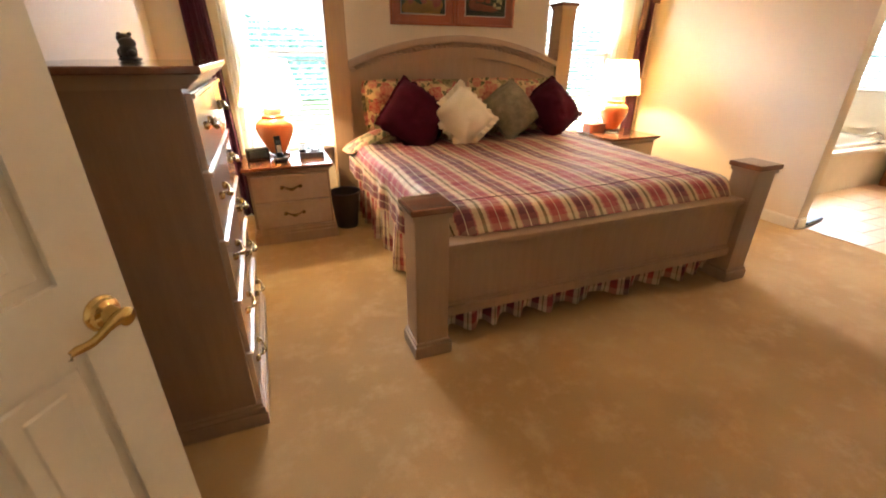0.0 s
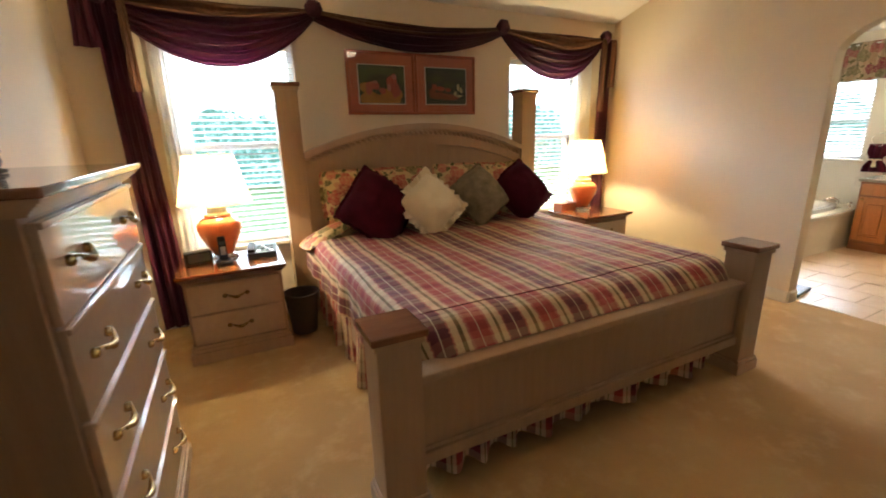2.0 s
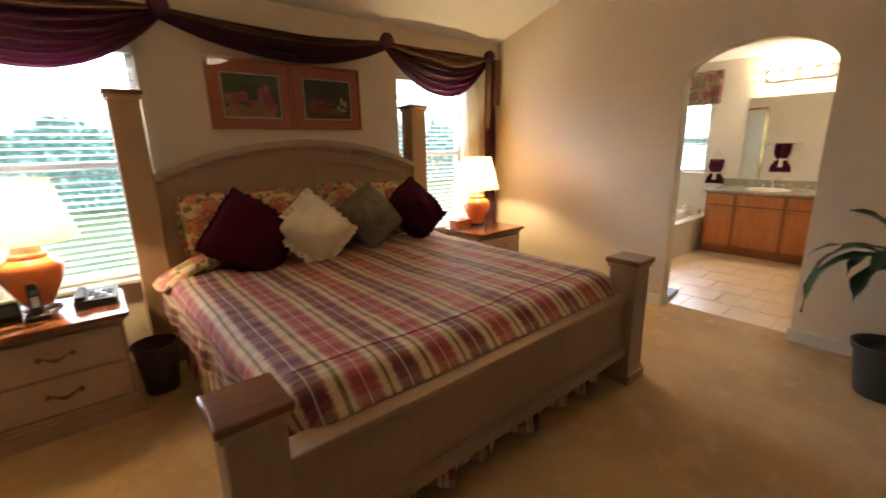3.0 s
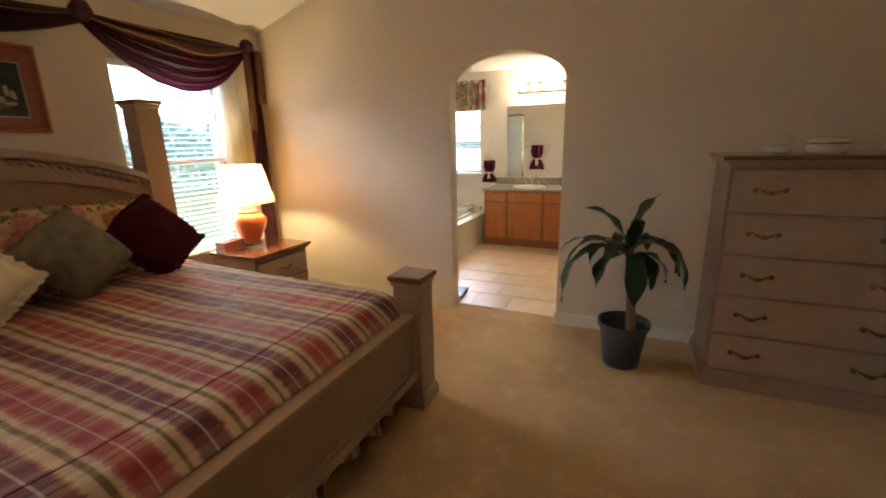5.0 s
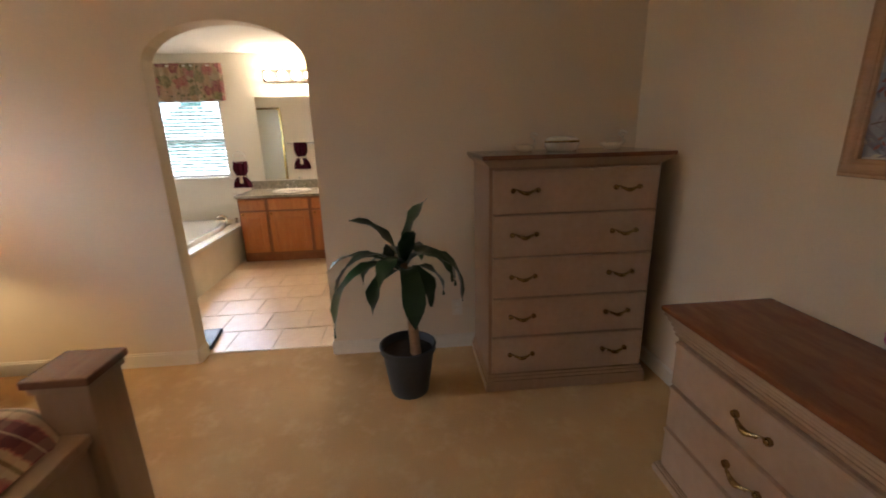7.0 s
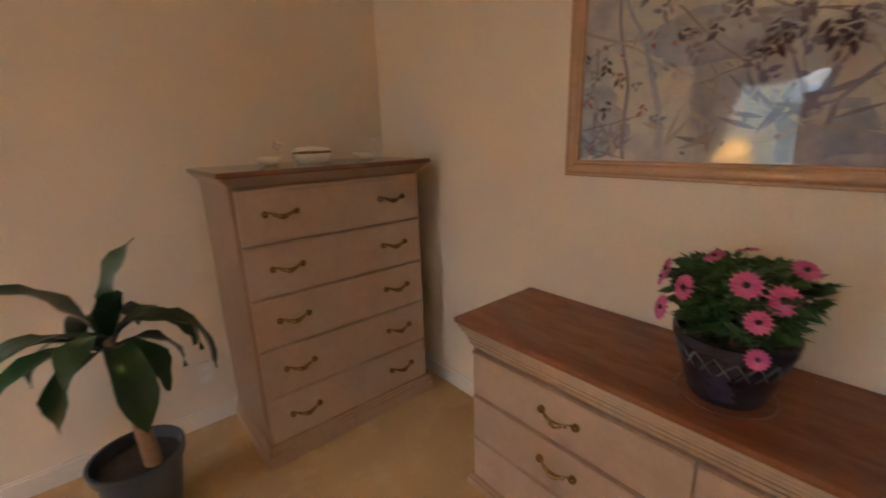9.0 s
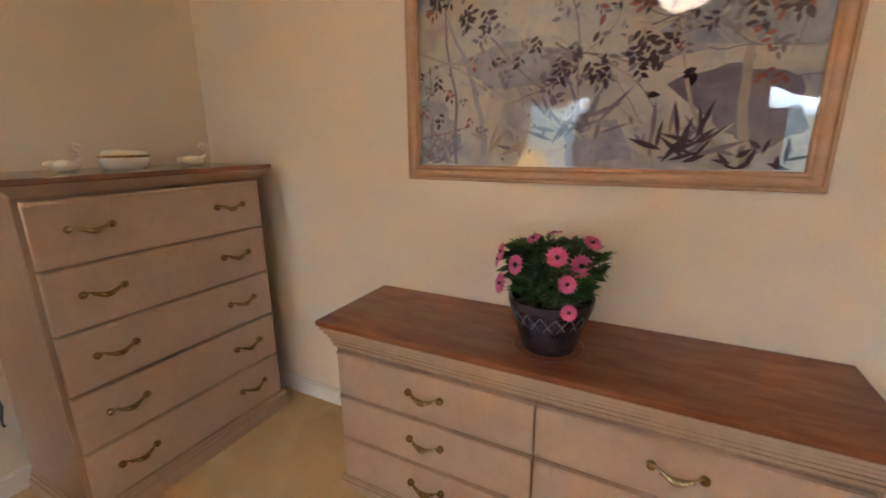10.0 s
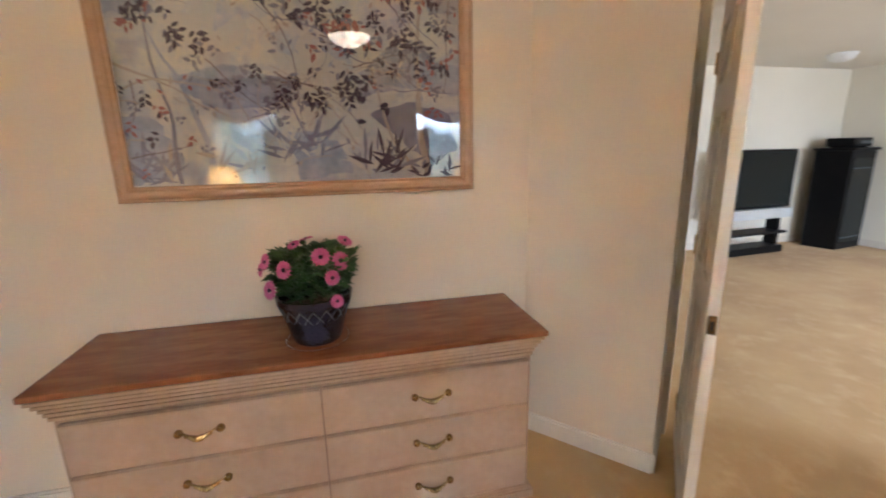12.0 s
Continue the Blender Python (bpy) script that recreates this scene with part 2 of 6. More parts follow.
def plaid():
    """Woven plaid: stripes along u crossed by stripes along v (metres in the UV map)."""
    m, t, p = node_mat("plaid_cotton")
    uv = t.nodes.new("ShaderNodeTexCoord").outputs["UV"]
    sep = t.nodes.new("ShaderNodeSeparateXYZ")
    wob = t.nodes.new("ShaderNodeVectorMath")
    wob.operation = "MULTIPLY_ADD"
    nz = t.nodes.new("ShaderNodeTexNoise")
    nz.inputs["Scale"].default_value = 5
    t.links.new(uv, nz.inputs["Vector"])
    t.links.new(nz.outputs[1], wob.inputs[0])
    wob.inputs[1].default_value = (0.012, 0.012, 0)
    t.links.new(uv, wob.inputs[2])
    t.links.new(wob.outputs[0], sep.inputs[0])
    cream, red, plum, olive, white, rose = (0.57, 0.42, 0.24), (0.31, 0.028, 0.026), (0.105, 0.011, 0.022), (0.13, 0.10, 0.022), (0.58, 0.48, 0.34), (0.38, 0.12, 0.085)
    # the dyed bands have ragged ends where the cross threads shift
    step = t.nodes.new("ShaderNodeTexNoise")
    step.inputs["Scale"].default_value, step.inputs["Detail"].default_value, step.inputs["Roughness"].default_value = 1.0, 2, 0.8
    rag = t.nodes.new("ShaderNodeVectorMath")
    rag.operation = "MULTIPLY"
    rag.inputs[1].default_value = (9, 85, 1)
    t.links.new(uv, rag.inputs[0])
    t.links.new(rag.outputs[0], step.inputs["Vector"])
    jag = math_node(t, "MULTIPLY", math_node(t, "SUBTRACT", step.outputs[0], 0.5), 0.10)
    fu = math_node(t, "FRACT", math_node(t, "DIVIDE", sep.outputs[0], 0.35))
    fj = math_node(t, "FRACT", math_node(t, "ADD", math_node(t, "DIVIDE", sep.outputs[0], 0.35), jag))
    fv = math_node(t, "FRACT", math_node(t, "DIVIDE", sep.outputs[1], 0.215))
    warp = ramp(t, fj, [(0, cream), (0.085, rose), (0.115, red), (0.365, rose), (0.395, cream), (0.58, rose), (0.60, plum), (0.86, rose), (0.885, cream)], True)
    no, yes = (0, 0, 0), (1, 1, 1)
    warp = mix(t, ramp(t, fu, [(0, yes), (0.030, no), (0.47, yes), (0.51, no), (0.975, yes)], True), warp, olive)
    warp = mix(t, ramp(t, fu, [(0, no), (0.232, yes), (0.246, no), (0.722, yes), (0.738, no)], True), warp, white)
    weft = ramp(t, fv, [(0, cream), (0.10, rose), (0.20, plum), (0.36, rose), (0.46, cream), (0.56, olive), (0.60, cream), (0.70, plum), (0.76, rose), (0.88, red), (0.94, rose)], True)
    t.links.new(mix(t, 0.24, warp, weft), p.inputs["Base Color"])
    p.inputs["Roughness"].default_value, p.inputs["Sheen Weight"].default_value = 0.7, 0.08
    h = t.nodes.new("ShaderNodeTexNoise")
    h.inputs["Scale"].default_value, h.inputs["Detail"].default_value = 7, 6
    t.links.new(uv, h.inputs["Vector"])
    bump(t, p, h.outputs[0], 0.7, 0.025)
    return m


PLAID = plaid()


def stripes():
    m, t, p = node_mat("striped_skirt_cotton")
    uv = t.nodes.new("ShaderNodeTexCoord").outputs["UV"]
    sep = t.nodes.new("ShaderNodeSeparateXYZ")
    t.links.new(uv, sep.inputs[0])
    fu = math_node(t, "FRACT", math_node(t, "DIVIDE", sep.outputs[0], 0.30))
    fv = math_node(t, "FRACT", math_node(t, "DIVIDE", sep.outputs[1], 0.20))
    cream, red, olive, plum = (0.60, 0.45, 0.30), (0.36, 0.055, 0.045), (0.17, 0.13, 0.05), (0.12, 0.022, 0.038)
    warp = ramp(t, fu, [(0, cream), (0.10, red), (0.34, cream), (0.44, olive), (0.48, cream), (0.58, plum), (0.80, cream), (0.90, olive), (0.94, cream)], True)
    weft = ramp(t, fv, [(0, cream), (0.2, red), (0.35, plum), (0.5, cream), (0.8, olive), (0.85, cream)], True)
    t.links.new(mix(t, 0.28, warp, weft), p.inputs["Base Color"])
    p.inputs["Roughness"].default_value = 0.85
    return m


SKIRT = stripes()


def floral(name, ground, blooms, size, uv=False):
    """Printed cloth: ruffled blooms of several colours with leaves between them on a pale ground."""
    m, t, p = node_mat(name)
    v = coords(t, (1, 1, 1), uv)
    nz = t.nodes.new("ShaderNodeTexNoise")
    nz.inputs["Scale"].default_value, nz.inputs["Detail"].default_value = size * 1.6, 5
    t.links.new(v, nz.inputs["Vector"])
    wob = t.nodes.new("ShaderNodeVectorMath")
    wob.operation = "MULTIPLY_ADD"
    wob.inputs[1].default_value = (0.9 / size,) * 3
    t.links.new(nz.outputs[1], wob.inputs[0])
    t.links.new(v, wob.inputs[2])

    def cells(scale):
        vo = t.nodes.new("ShaderNodeTexVoronoi")
        vo.inputs["Scale"].default_value = scale
        t.links.new(wob.outputs[0], vo.inputs["Vector"])
        sp = t.nodes.new("ShaderNodeSeparateColor")
        t.links.new(vo.outputs["Color"], sp.inputs[0])
        return vo.outputs["Distance"], sp.outputs[0]
    dist, tone = cells(size)
    leaf_d, leaf_tone = cells(size * 2.1)
    pick = ramp(t, tone, [(i / len(blooms), c) for i, c in enumerate(blooms)], True)
    petals = math_node(t, "MULTIPLY", ramp(t, noise_tex(t, v, size * 5, 4, 0.7), [(0.42, (0, 0, 0)), (0.60, (1, 1, 1))]), 0.55)
    leaves = mix(t, math_node(t, "LESS_THAN", math_node(t, "ADD", leaf_d, math_node(t, "MULTIPLY", leaf_tone, 0.25)), 0.46), ground, (0.13, 0.115, 0.045))
    t.links.new(mix(t, math_node(t, "LESS_THAN", dist, 0.56), leaves, mix(t, petals, pick, ground)), p.inputs["Base Color"])
    p.inputs["Roughness"].default_value = 0.8
    bump(t, p, noise_tex(t, v, 9, 5), 0.3, 0.01)
    return m


FLORAL = floral("floral_cotton", (0.58, 0.42, 0.22), [(0.40, 0.06, 0.055), (0.48, 0.14, 0.10), (0.16, 0.14, 0.05), (0.30, 0.035, 0.045), (0.50, 0.21, 0.13), (0.36, 0.05, 0.05)], 9)
VALANCE = floral("floral_valance", (0.42, 0.31, 0.21), [(0.20, 0.03, 0.05), (0.16, 0.15, 0.07), (0.33, 0.09, 0.09), (0.40, 0.26, 0.16)], 8)


def outside(name):
    """Distant trees under a pale bright sky, with gaps of sky between the crowns."""
    m, t, p = node_mat(name)
    v = coords(t)
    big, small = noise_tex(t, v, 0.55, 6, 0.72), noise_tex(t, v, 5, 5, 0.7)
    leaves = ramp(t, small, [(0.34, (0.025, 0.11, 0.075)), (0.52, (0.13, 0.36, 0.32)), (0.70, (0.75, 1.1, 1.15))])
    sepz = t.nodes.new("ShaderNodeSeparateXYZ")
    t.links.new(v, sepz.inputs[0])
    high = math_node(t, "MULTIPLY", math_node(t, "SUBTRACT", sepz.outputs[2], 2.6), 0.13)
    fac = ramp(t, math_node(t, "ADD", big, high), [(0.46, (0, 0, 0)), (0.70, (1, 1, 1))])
    # The trees glow too: daylight on them is put in as emission.
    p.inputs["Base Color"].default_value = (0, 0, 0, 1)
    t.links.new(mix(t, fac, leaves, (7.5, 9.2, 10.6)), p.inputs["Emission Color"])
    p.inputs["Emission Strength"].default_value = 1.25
    return m


TREES = outside("far_trees")

# ---- builders ----
def part(name, bm, material, parent=None, label="", smooth=False, m=None):
    """Links a bmesh as one mesh object under a thing or a part."""
    bmesh.ops.recalc_face_normals(bm, faces=bm.faces[:])
    me = bpy.data.meshes.new(name)
    bm.to_mesh(me)
    bm.free()
    me.materials.append(material)
    if smooth:
        me.shade_smooth()
        me.set_sharp_from_angle(angle=radians(40))
    ob = new(name, me)
    ob.parent = parent
    if m is not None:
        ob.matrix_basis = m
    return tagged(ob, label)


def thing(name, label, category, m=None, group="", kind=""):
    ob = new(name)
    ob.empty_display_size = 0.1
    if m is not None:
        ob.matrix_basis = m
    return tagged(ob, label, category, group, kind)


def structure(ob, label, category):
    return tagged(ob, label, category, kind="structure")


def box(lo, hi, bevel=0.0, bm=None, segments=2):
    b = bmesh.new()
    bmesh.ops.create_cube(b, size=1)
    for v in b.verts:
        v.co = Vector([lo[i] + (v.co[i] + 0.5) * (hi[i] - lo[i]) for i in range(3)])
    if bevel:
        bmesh.ops.bevel(b, geom=b.edges[:], offset=bevel, segments=segments, affect="EDGES", profile=0.6)
    return join(bm, b)


def join(bm, b):
    if bm is None:
        return b
    me = bpy.data.meshes.new("tmp")
    b.to_mesh(me)
    b.free()
    bm.from_mesh(me)
    bpy.data.meshes.remove(me)
    return bm


def prism(points, a0, a1, axis="z", bm=None):
    """Extrudes a plan polygon: along z from (x, y), along x from (y, z), along y from (x, z)."""
    b = bmesh.new()
    put = {"z": lambda p, a: (p[0], p[1], a), "x": lambda p, a: (a, p[0], p[1]), "y": lambda p, a: (p[0], a, p[1])}[axis]
    lo, hi = [b.verts.new(put(p, a0)) for p in points], [b.verts.new(put(p, a1)) for p in points]
    b.faces.new(lo)
    b.faces.new(hi)
    for i in range(len(points)):
        j = (i + 1) % len(points)
        b.faces.new((lo[i], lo[j], hi[j], hi[i]))
    bmesh.ops.triangulate(b, faces=[f for f in b.faces if len(f.verts) > 4])
    return join(bm, b)


def lathe(profile, n=28, center=(0, 0, 0), bm=None):
    """Turns (radius, height) pairs round the z axis."""
    b = bmesh.new()
    rings = []
    for r, z in profile:
        if r < 1e-5:
            rings.append([b.verts.new((center[0], center[1], center[2] + z))])
        else:
            rings.append([b.verts.new((center[0] + r * math.cos(2 * math.pi * i / n), center[1] + r * math.sin(2 * math.pi * i / n), center[2] + z)) for i in range(n)])
    for p, q in zip(rings, rings[1:]):
        for i in range(n):
            j = (i + 1) % n
            if len(p) == 1 and len(q) > 1:
                b.faces.new((p[0], q[i], q[j]))
            elif len(q) == 1 and len(p) > 1:
                b.faces.new((p[i], q[0], p[j]))
            elif len(p) > 1:
                b.faces.new((p[i], q[i], q[j], p[j]))
    return join(bm, b)


def tube(points, radii, n=8, bm=None):
    """A round bar through the points, one radius for each or one for all."""
    b = bmesh.new()
    pts = [Vector(p) for p in points]
    if isinstance(radii, (int, float)):
        radii = [radii] * len(pts)
    rings = []
    for i, p in enumerate(pts):
        d = (pts[min(i + 1, len(pts) - 1)] - pts[max(i - 1, 0)]).normalized()
        side = d.cross(Vector((0, 0, 1)) if abs(d.z) < 0.9 else Vector((1, 0, 0))).normalized()
        up = side.cross(d)
        rings.append([b.verts.new(p + radii[i] * (side * math.cos(2 * math.pi * k / n) + up * math.sin(2 * math.pi * k / n))) for k in range(n)])
    for p, q in zip(rings, rings[1:]):
        for k in range(n):
            b.faces.new((p[k], p[(k + 1) % n], q[(k + 1) % n], q[k]))
    b.faces.new(rings[0])
    b.faces.new(rings[-1])
    return join(bm, b)


def sheet(nu, nv, place, uv=None, bm=None, thick=0.0):
    """A grid of (nu, nv) cells; place(u, v) gives the point, uv(u, v) the cloth's metres."""
    b = bmesh.new()
    grid = [[b.verts.new(place(i / nu, j / nv)) for j in range(nv + 1)] for i in range(nu + 1)]
    layer = b.loops.layers.uv.new("UVMap")
    for i in range(nu):
        for j in range(nv):
            f = b.faces.new((grid[i][j], grid[i + 1][j], grid[i + 1][j + 1], grid[i][j + 1]))
            if uv:
                for loop, (a, c) in zip(f.loops, ((i, j), (i + 1, j), (i + 1, j + 1), (i, j + 1))):
                    loop[layer].uv = uv(a / nu, c / nv)
    if thick:
        bmesh.ops.recalc_face_normals(b, faces=b.faces[:])
        bmesh.ops.solidify(b, geom=b.faces[:], thickness=thick)
    return b if bm is None else join(bm, b)


def frame_ring(hw, hh, profile, bm=None):
    """A mitred picture frame round (0, 0) in the xz plane; profile: (inset, depth towards -y) pairs from the outer back edge."""
    b = bmesh.new()
    rings = []
    for o, d in profile:
        rings.append([b.verts.new((sx * (hw - o), -d, sz * (hh - o))) for sx, sz in ((-1, -1), (1, -1), (1, 1), (-1, 1))])
    for p, q in zip(rings, rings[1:] + rings[:1]):
        for k in range(4):
            b.faces.new((p[k], p[(k + 1) % 4], q[(k + 1) % 4], q[k]))
    return join(bm, b)


def empty_bm():
    return bmesh.new()


def turned(bm, m):
    bmesh.ops.transform(bm, matrix=m, verts=bm.verts[:])
    return bm

# ---- the setting ----
XW, XE, YS, YN = -0.47, 4.31, -0.68, 4.26
EAVE, RIDGE_Y, RIDGE_Z = 2.50, 1.77, 3.25
WIN = [(0.08, 0.94), (2.95, 3.81)]
SILL, HEAD = 0.60, 2.10


def wall_with_holes(x0, x1, y0, y1, z1, holes):
    """A wall along x with rectangular window holes (x0, x1, z0, z1)."""
    bm, at = empty_bm(), x0
    for a, b, lo, hi in holes:
        box((at, y0, 0), (a, y1, z1), bm=bm)
        box((a, y0, 0), (b, y1, lo), bm=bm)
        box((a, y0, hi), (b, y1, z1), bm=bm)
        at = b
    return box((at, y0, 0), (x1, y1, z1), bm=bm)


structure(part("floor", box((-5.4, -4.0, -0.10), (XE + 0.115, 4.40, 0.0)), CARPET), "beige cut-pile bedroom carpet with worn paths", "carpet")
structure(part("wall_north", wall_with_holes(XW - 0.12, XE + 0.12, YN, YN + 0.14, EAVE, [(a, b, SILL, HEAD) for a, b in WIN]), WALL), "cream painted bedroom wall with two windows", "wall")
arc = [(1.8075 + 0.4525 * math.cos(a), 1.868 + 0.232 * math.sin(a)) for a in [math.pi * k / 20 for k in range(21)]]


def roof(y):
    """Underside of the vaulted ceiling over y."""
    return EAVE + (RIDGE_Z - EAVE) * ((y - YS + 0.12) / (RIDGE_Y - YS + 0.12) if y < RIDGE_Y else (YN - y) / (YN - RIDGE_Y))


east = prism([(YS - 0.12, 0), (1.355, 0), (1.355, roof(1.355)), (YS - 0.12, EAVE)], XE, XE + 0.12, "x")
prism([(2.26, 0), (YN, 0), (YN, EAVE), (2.26, roof(2.26))], XE, XE + 0.12, "x", east)
for (ya, za), (yb, zb) in zip(arc, arc[1:]):
    prism([(yb, zb), (ya, za), (ya, roof(ya)), (yb, roof(yb))], XE, XE + 0.12, "x", east)
structure(part("wall_east", east, WALL), "cream painted wall with an arched opening", "wall")
structure(part("wall_south", box((1.10, YS - 0.12, 0), (XE, YS, EAVE)), WALL), "cream painted wall behind the long dresser", "wall")
west = [(0.63, 0), (YN, 0), (YN, EAVE), (RIDGE_Y, RIDGE_Z), (0.63, 2.9)]
structure(part("wall_west", prism(west, XW - 0.12, XW, "x"), WALL), "cream painted wall behind the tall chest", "wall")
structure(part("wall_entry", prism([(1.262, YS), (0.836, -0.207), (0.60, -0.44), (0.75, -0.59), (1.10, -0.84), (1.25, -0.84)], 0, 2.95), WALL), "short angled painted wall beside the double doors", "wall")
# the angled doorway: jambs, head and wall above
DX, DY = -math.sqrt(0.5), math.sqrt(0.5)


def along(s, off):
    """A plan point s metres along the doorway from its dresser end, off metres into the bedroom."""
    return (0.60 + DX * s + DY * off, -0.44 + DY * s + DY * off)


span = 1.513
structure(part("wall_over_door", prism([along(0, 0), along(span, 0), along(span, -0.12), along(0, -0.12)], 2.08, 3.0), WALL), "painted wall above the double doors", "wall")
frame_bm = empty_bm()
for s0, s1, z0, z1 in ((0.0, 0.03, 0, 2.08), (span - 0.03, span, 0, 2.08), (0.03, span - 0.03, 2.05, 2.08)):
    prism([along(s0, 0.004), along(s1, 0.004), along(s1, -0.124), along(s0, -0.124)], z0, z1, bm=frame_bm)
structure(part("door_frame", frame_bm, TRIM), "cream painted frame of the double doors", "door frame")
# ceilings
structure(part("ceiling", prism([(YS - 0.12, EAVE), (RIDGE_Y, RIDGE_Z), (YN + 0.14, EAVE - 0.04), (YN + 0.14, EAVE + 0.06), (RIDGE_Y, RIDGE_Z + 0.12), (YS - 0.12, EAVE + 0.12)], XW - 0.12, XE + 0.12, "x"), CEIL), "vaulted cream painted ceiling", "ceiling")
# bathroom shell
structure(part("bath_floor", box((XE + 0.115, -0.6, -0.10), (7.42, 4.42, -0.0045)), GROUT), "grouted bed of the bathroom floor tiles", "floor")
bw = empty_bm()
for lo, hi in (((7.30, -0.6, 0), (7.42, 3.05, 2.44)), ((7.30, 3.05, 0), (7.42, 3.95, 0.98)), ((7.30, 3.05, 1.95), (7.42, 3.95, 2.44)), ((7.30, 3.95, 0), (7.42, 4.42, 2.44))):
    box(lo, hi, bm=bw)
structure(part("wall_bath_east", bw, BATHWALL), "white bathroom wall with a window over the tub", "wall")
structure(part("wall_bath_north", box((XE + 0.12, 4.30, 0), (7.30, 4.42, 2.44)), BATHWALL), "white bathroom end wall behind the tub", "wall")
structure(part("wall_bath_south", box((XE + 0.12, -0.6, 0), (7.30, -0.48, 2.44)), BATHWALL), "white bathroom end wall", "wall")
structure(part("ceiling_bath", box((XE + 0.12, -0.6, 2.44), (7.42, 4.42, 2.54)), CEIL), "flat white bathroom ceiling", "ceiling")
# the room beyond the doors
fw = empty_bm()
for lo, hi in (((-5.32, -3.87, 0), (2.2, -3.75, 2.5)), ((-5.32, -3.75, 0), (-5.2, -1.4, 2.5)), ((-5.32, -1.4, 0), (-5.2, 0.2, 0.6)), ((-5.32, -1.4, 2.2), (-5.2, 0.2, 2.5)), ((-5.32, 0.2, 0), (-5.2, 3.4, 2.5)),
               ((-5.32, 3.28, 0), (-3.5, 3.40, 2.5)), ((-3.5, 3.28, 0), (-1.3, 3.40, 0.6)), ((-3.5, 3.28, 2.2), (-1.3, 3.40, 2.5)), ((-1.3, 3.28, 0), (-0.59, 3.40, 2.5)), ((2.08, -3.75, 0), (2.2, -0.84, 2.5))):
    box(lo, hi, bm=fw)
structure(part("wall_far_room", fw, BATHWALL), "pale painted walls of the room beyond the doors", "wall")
structure(part("ceiling_far_room", prism([(-5.32, -3.87), (2.2, -3.87), (2.2, -0.80), (1.10, -0.80), (0.53, -0.55), (-0.59, 0.57), (-0.59, 3.4), (-5.32, 3.4)], 2.5, 2.6), CEIL), "flat pale ceiling of the room beyond", "ceiling")


def skirting(name, pts, z=0.085):
    bm = empty_bm()
    for (xa, ya), (xb, yb) in zip(pts, pts[1:]):
        d = Vector((xb - xa, yb - ya, 0)).normalized()
        n = Vector((-d.y, d.x, 0)) * 0.013
        prism([(xa, ya), (xb, yb), (xb + n.x, yb + n.y), (xa + n.x, ya + n.y)], 0.0, z, bm=bm)
        prism([(xa, ya), (xb, yb), (xb + n.x * 0.55, yb + n.y * 0.55), (xa + n.x * 0.55, ya + n.y * 0.55)], z, z + 0.012, bm=bm)
    return structure(part(name, bm, TRIM), "cream painted baseboard along the carpet", "baseboard")


skirting("baseboard", [(XE, YS), (XE, 1.355), (XE + 0.12, 1.355)])
skirting("baseboard", [(XE + 0.12, 2.26), (XE, 2.26), (XE, YN), (XW, YN), (XW, 0.66)])
skirting("baseboard", [(0.60, -0.44), (0.836, -0.207), (1.262, YS), (XE, YS)])
skirting("baseboard", [(-5.2, 3.28), (-5.2, -3.75), (2.08, -3.75)])
# Unseen windows added; their panels let the daylight lamps shine through.
structure(part("window_3", box((-3.5, 3.38, 0.6), (-1.3, 3.392, 2.2)), VINYL), "white panel in the far room's unseen window", "window").visible_shadow = False
structure(part("window_4", box((-5.31, -1.4, 0.6), (-5.30, 0.2, 2.2)), VINYL), "white panel in the far room's unseen end window", "window").visible_shadow = False


def window(name, x0, x1, z0, z1, y, m=None):
    """A white sash window in its opening, with a meeting rail and a sill."""
    w = tagged(new(name), "white vinyl sash window with a meeting rail, bright outside", "window", kind="structure")
    if m is not None:
        w.matrix_basis = m
    fr = empty_bm()
    for lo, hi in (((x0, y, z0), (x0 + 0.045, y + 0.06, z1)), ((x1 - 0.045, y, z0), (x1, y + 0.06, z1)), ((x0, y, z1 - 0.045), (x1, y + 0.06, z1)), ((x0, y, z0), (x1, y + 0.06, z0 + 0.045))):
        box(lo, hi, 0.004, fr)
    part("window_frame", fr, VINYL, w)
    mid = (z0 + z1) / 2
    part("meeting_rail", box((x0 + 0.04, y - 0.01, mid - 0.025), (x1 - 0.04, y + 0.055, mid + 0.025), 0.004), VINYL, w)
    for lo, hi in ((z0 + 0.04, mid - 0.02), (mid + 0.02, z1 - 0.04)):
        g = part("pane", box((x0 + 0.04, y + 0.03, lo), (x1 - 0.04, y + 0.034, hi)), GLASS, w)
        g.visible_shadow = False
    part("window_sill", box((x0 - 0.03, y - 0.16, z0 - 0.02), (x1 + 0.03, y, z0 + 0.006), 0.006), TRIM, w)
    return w


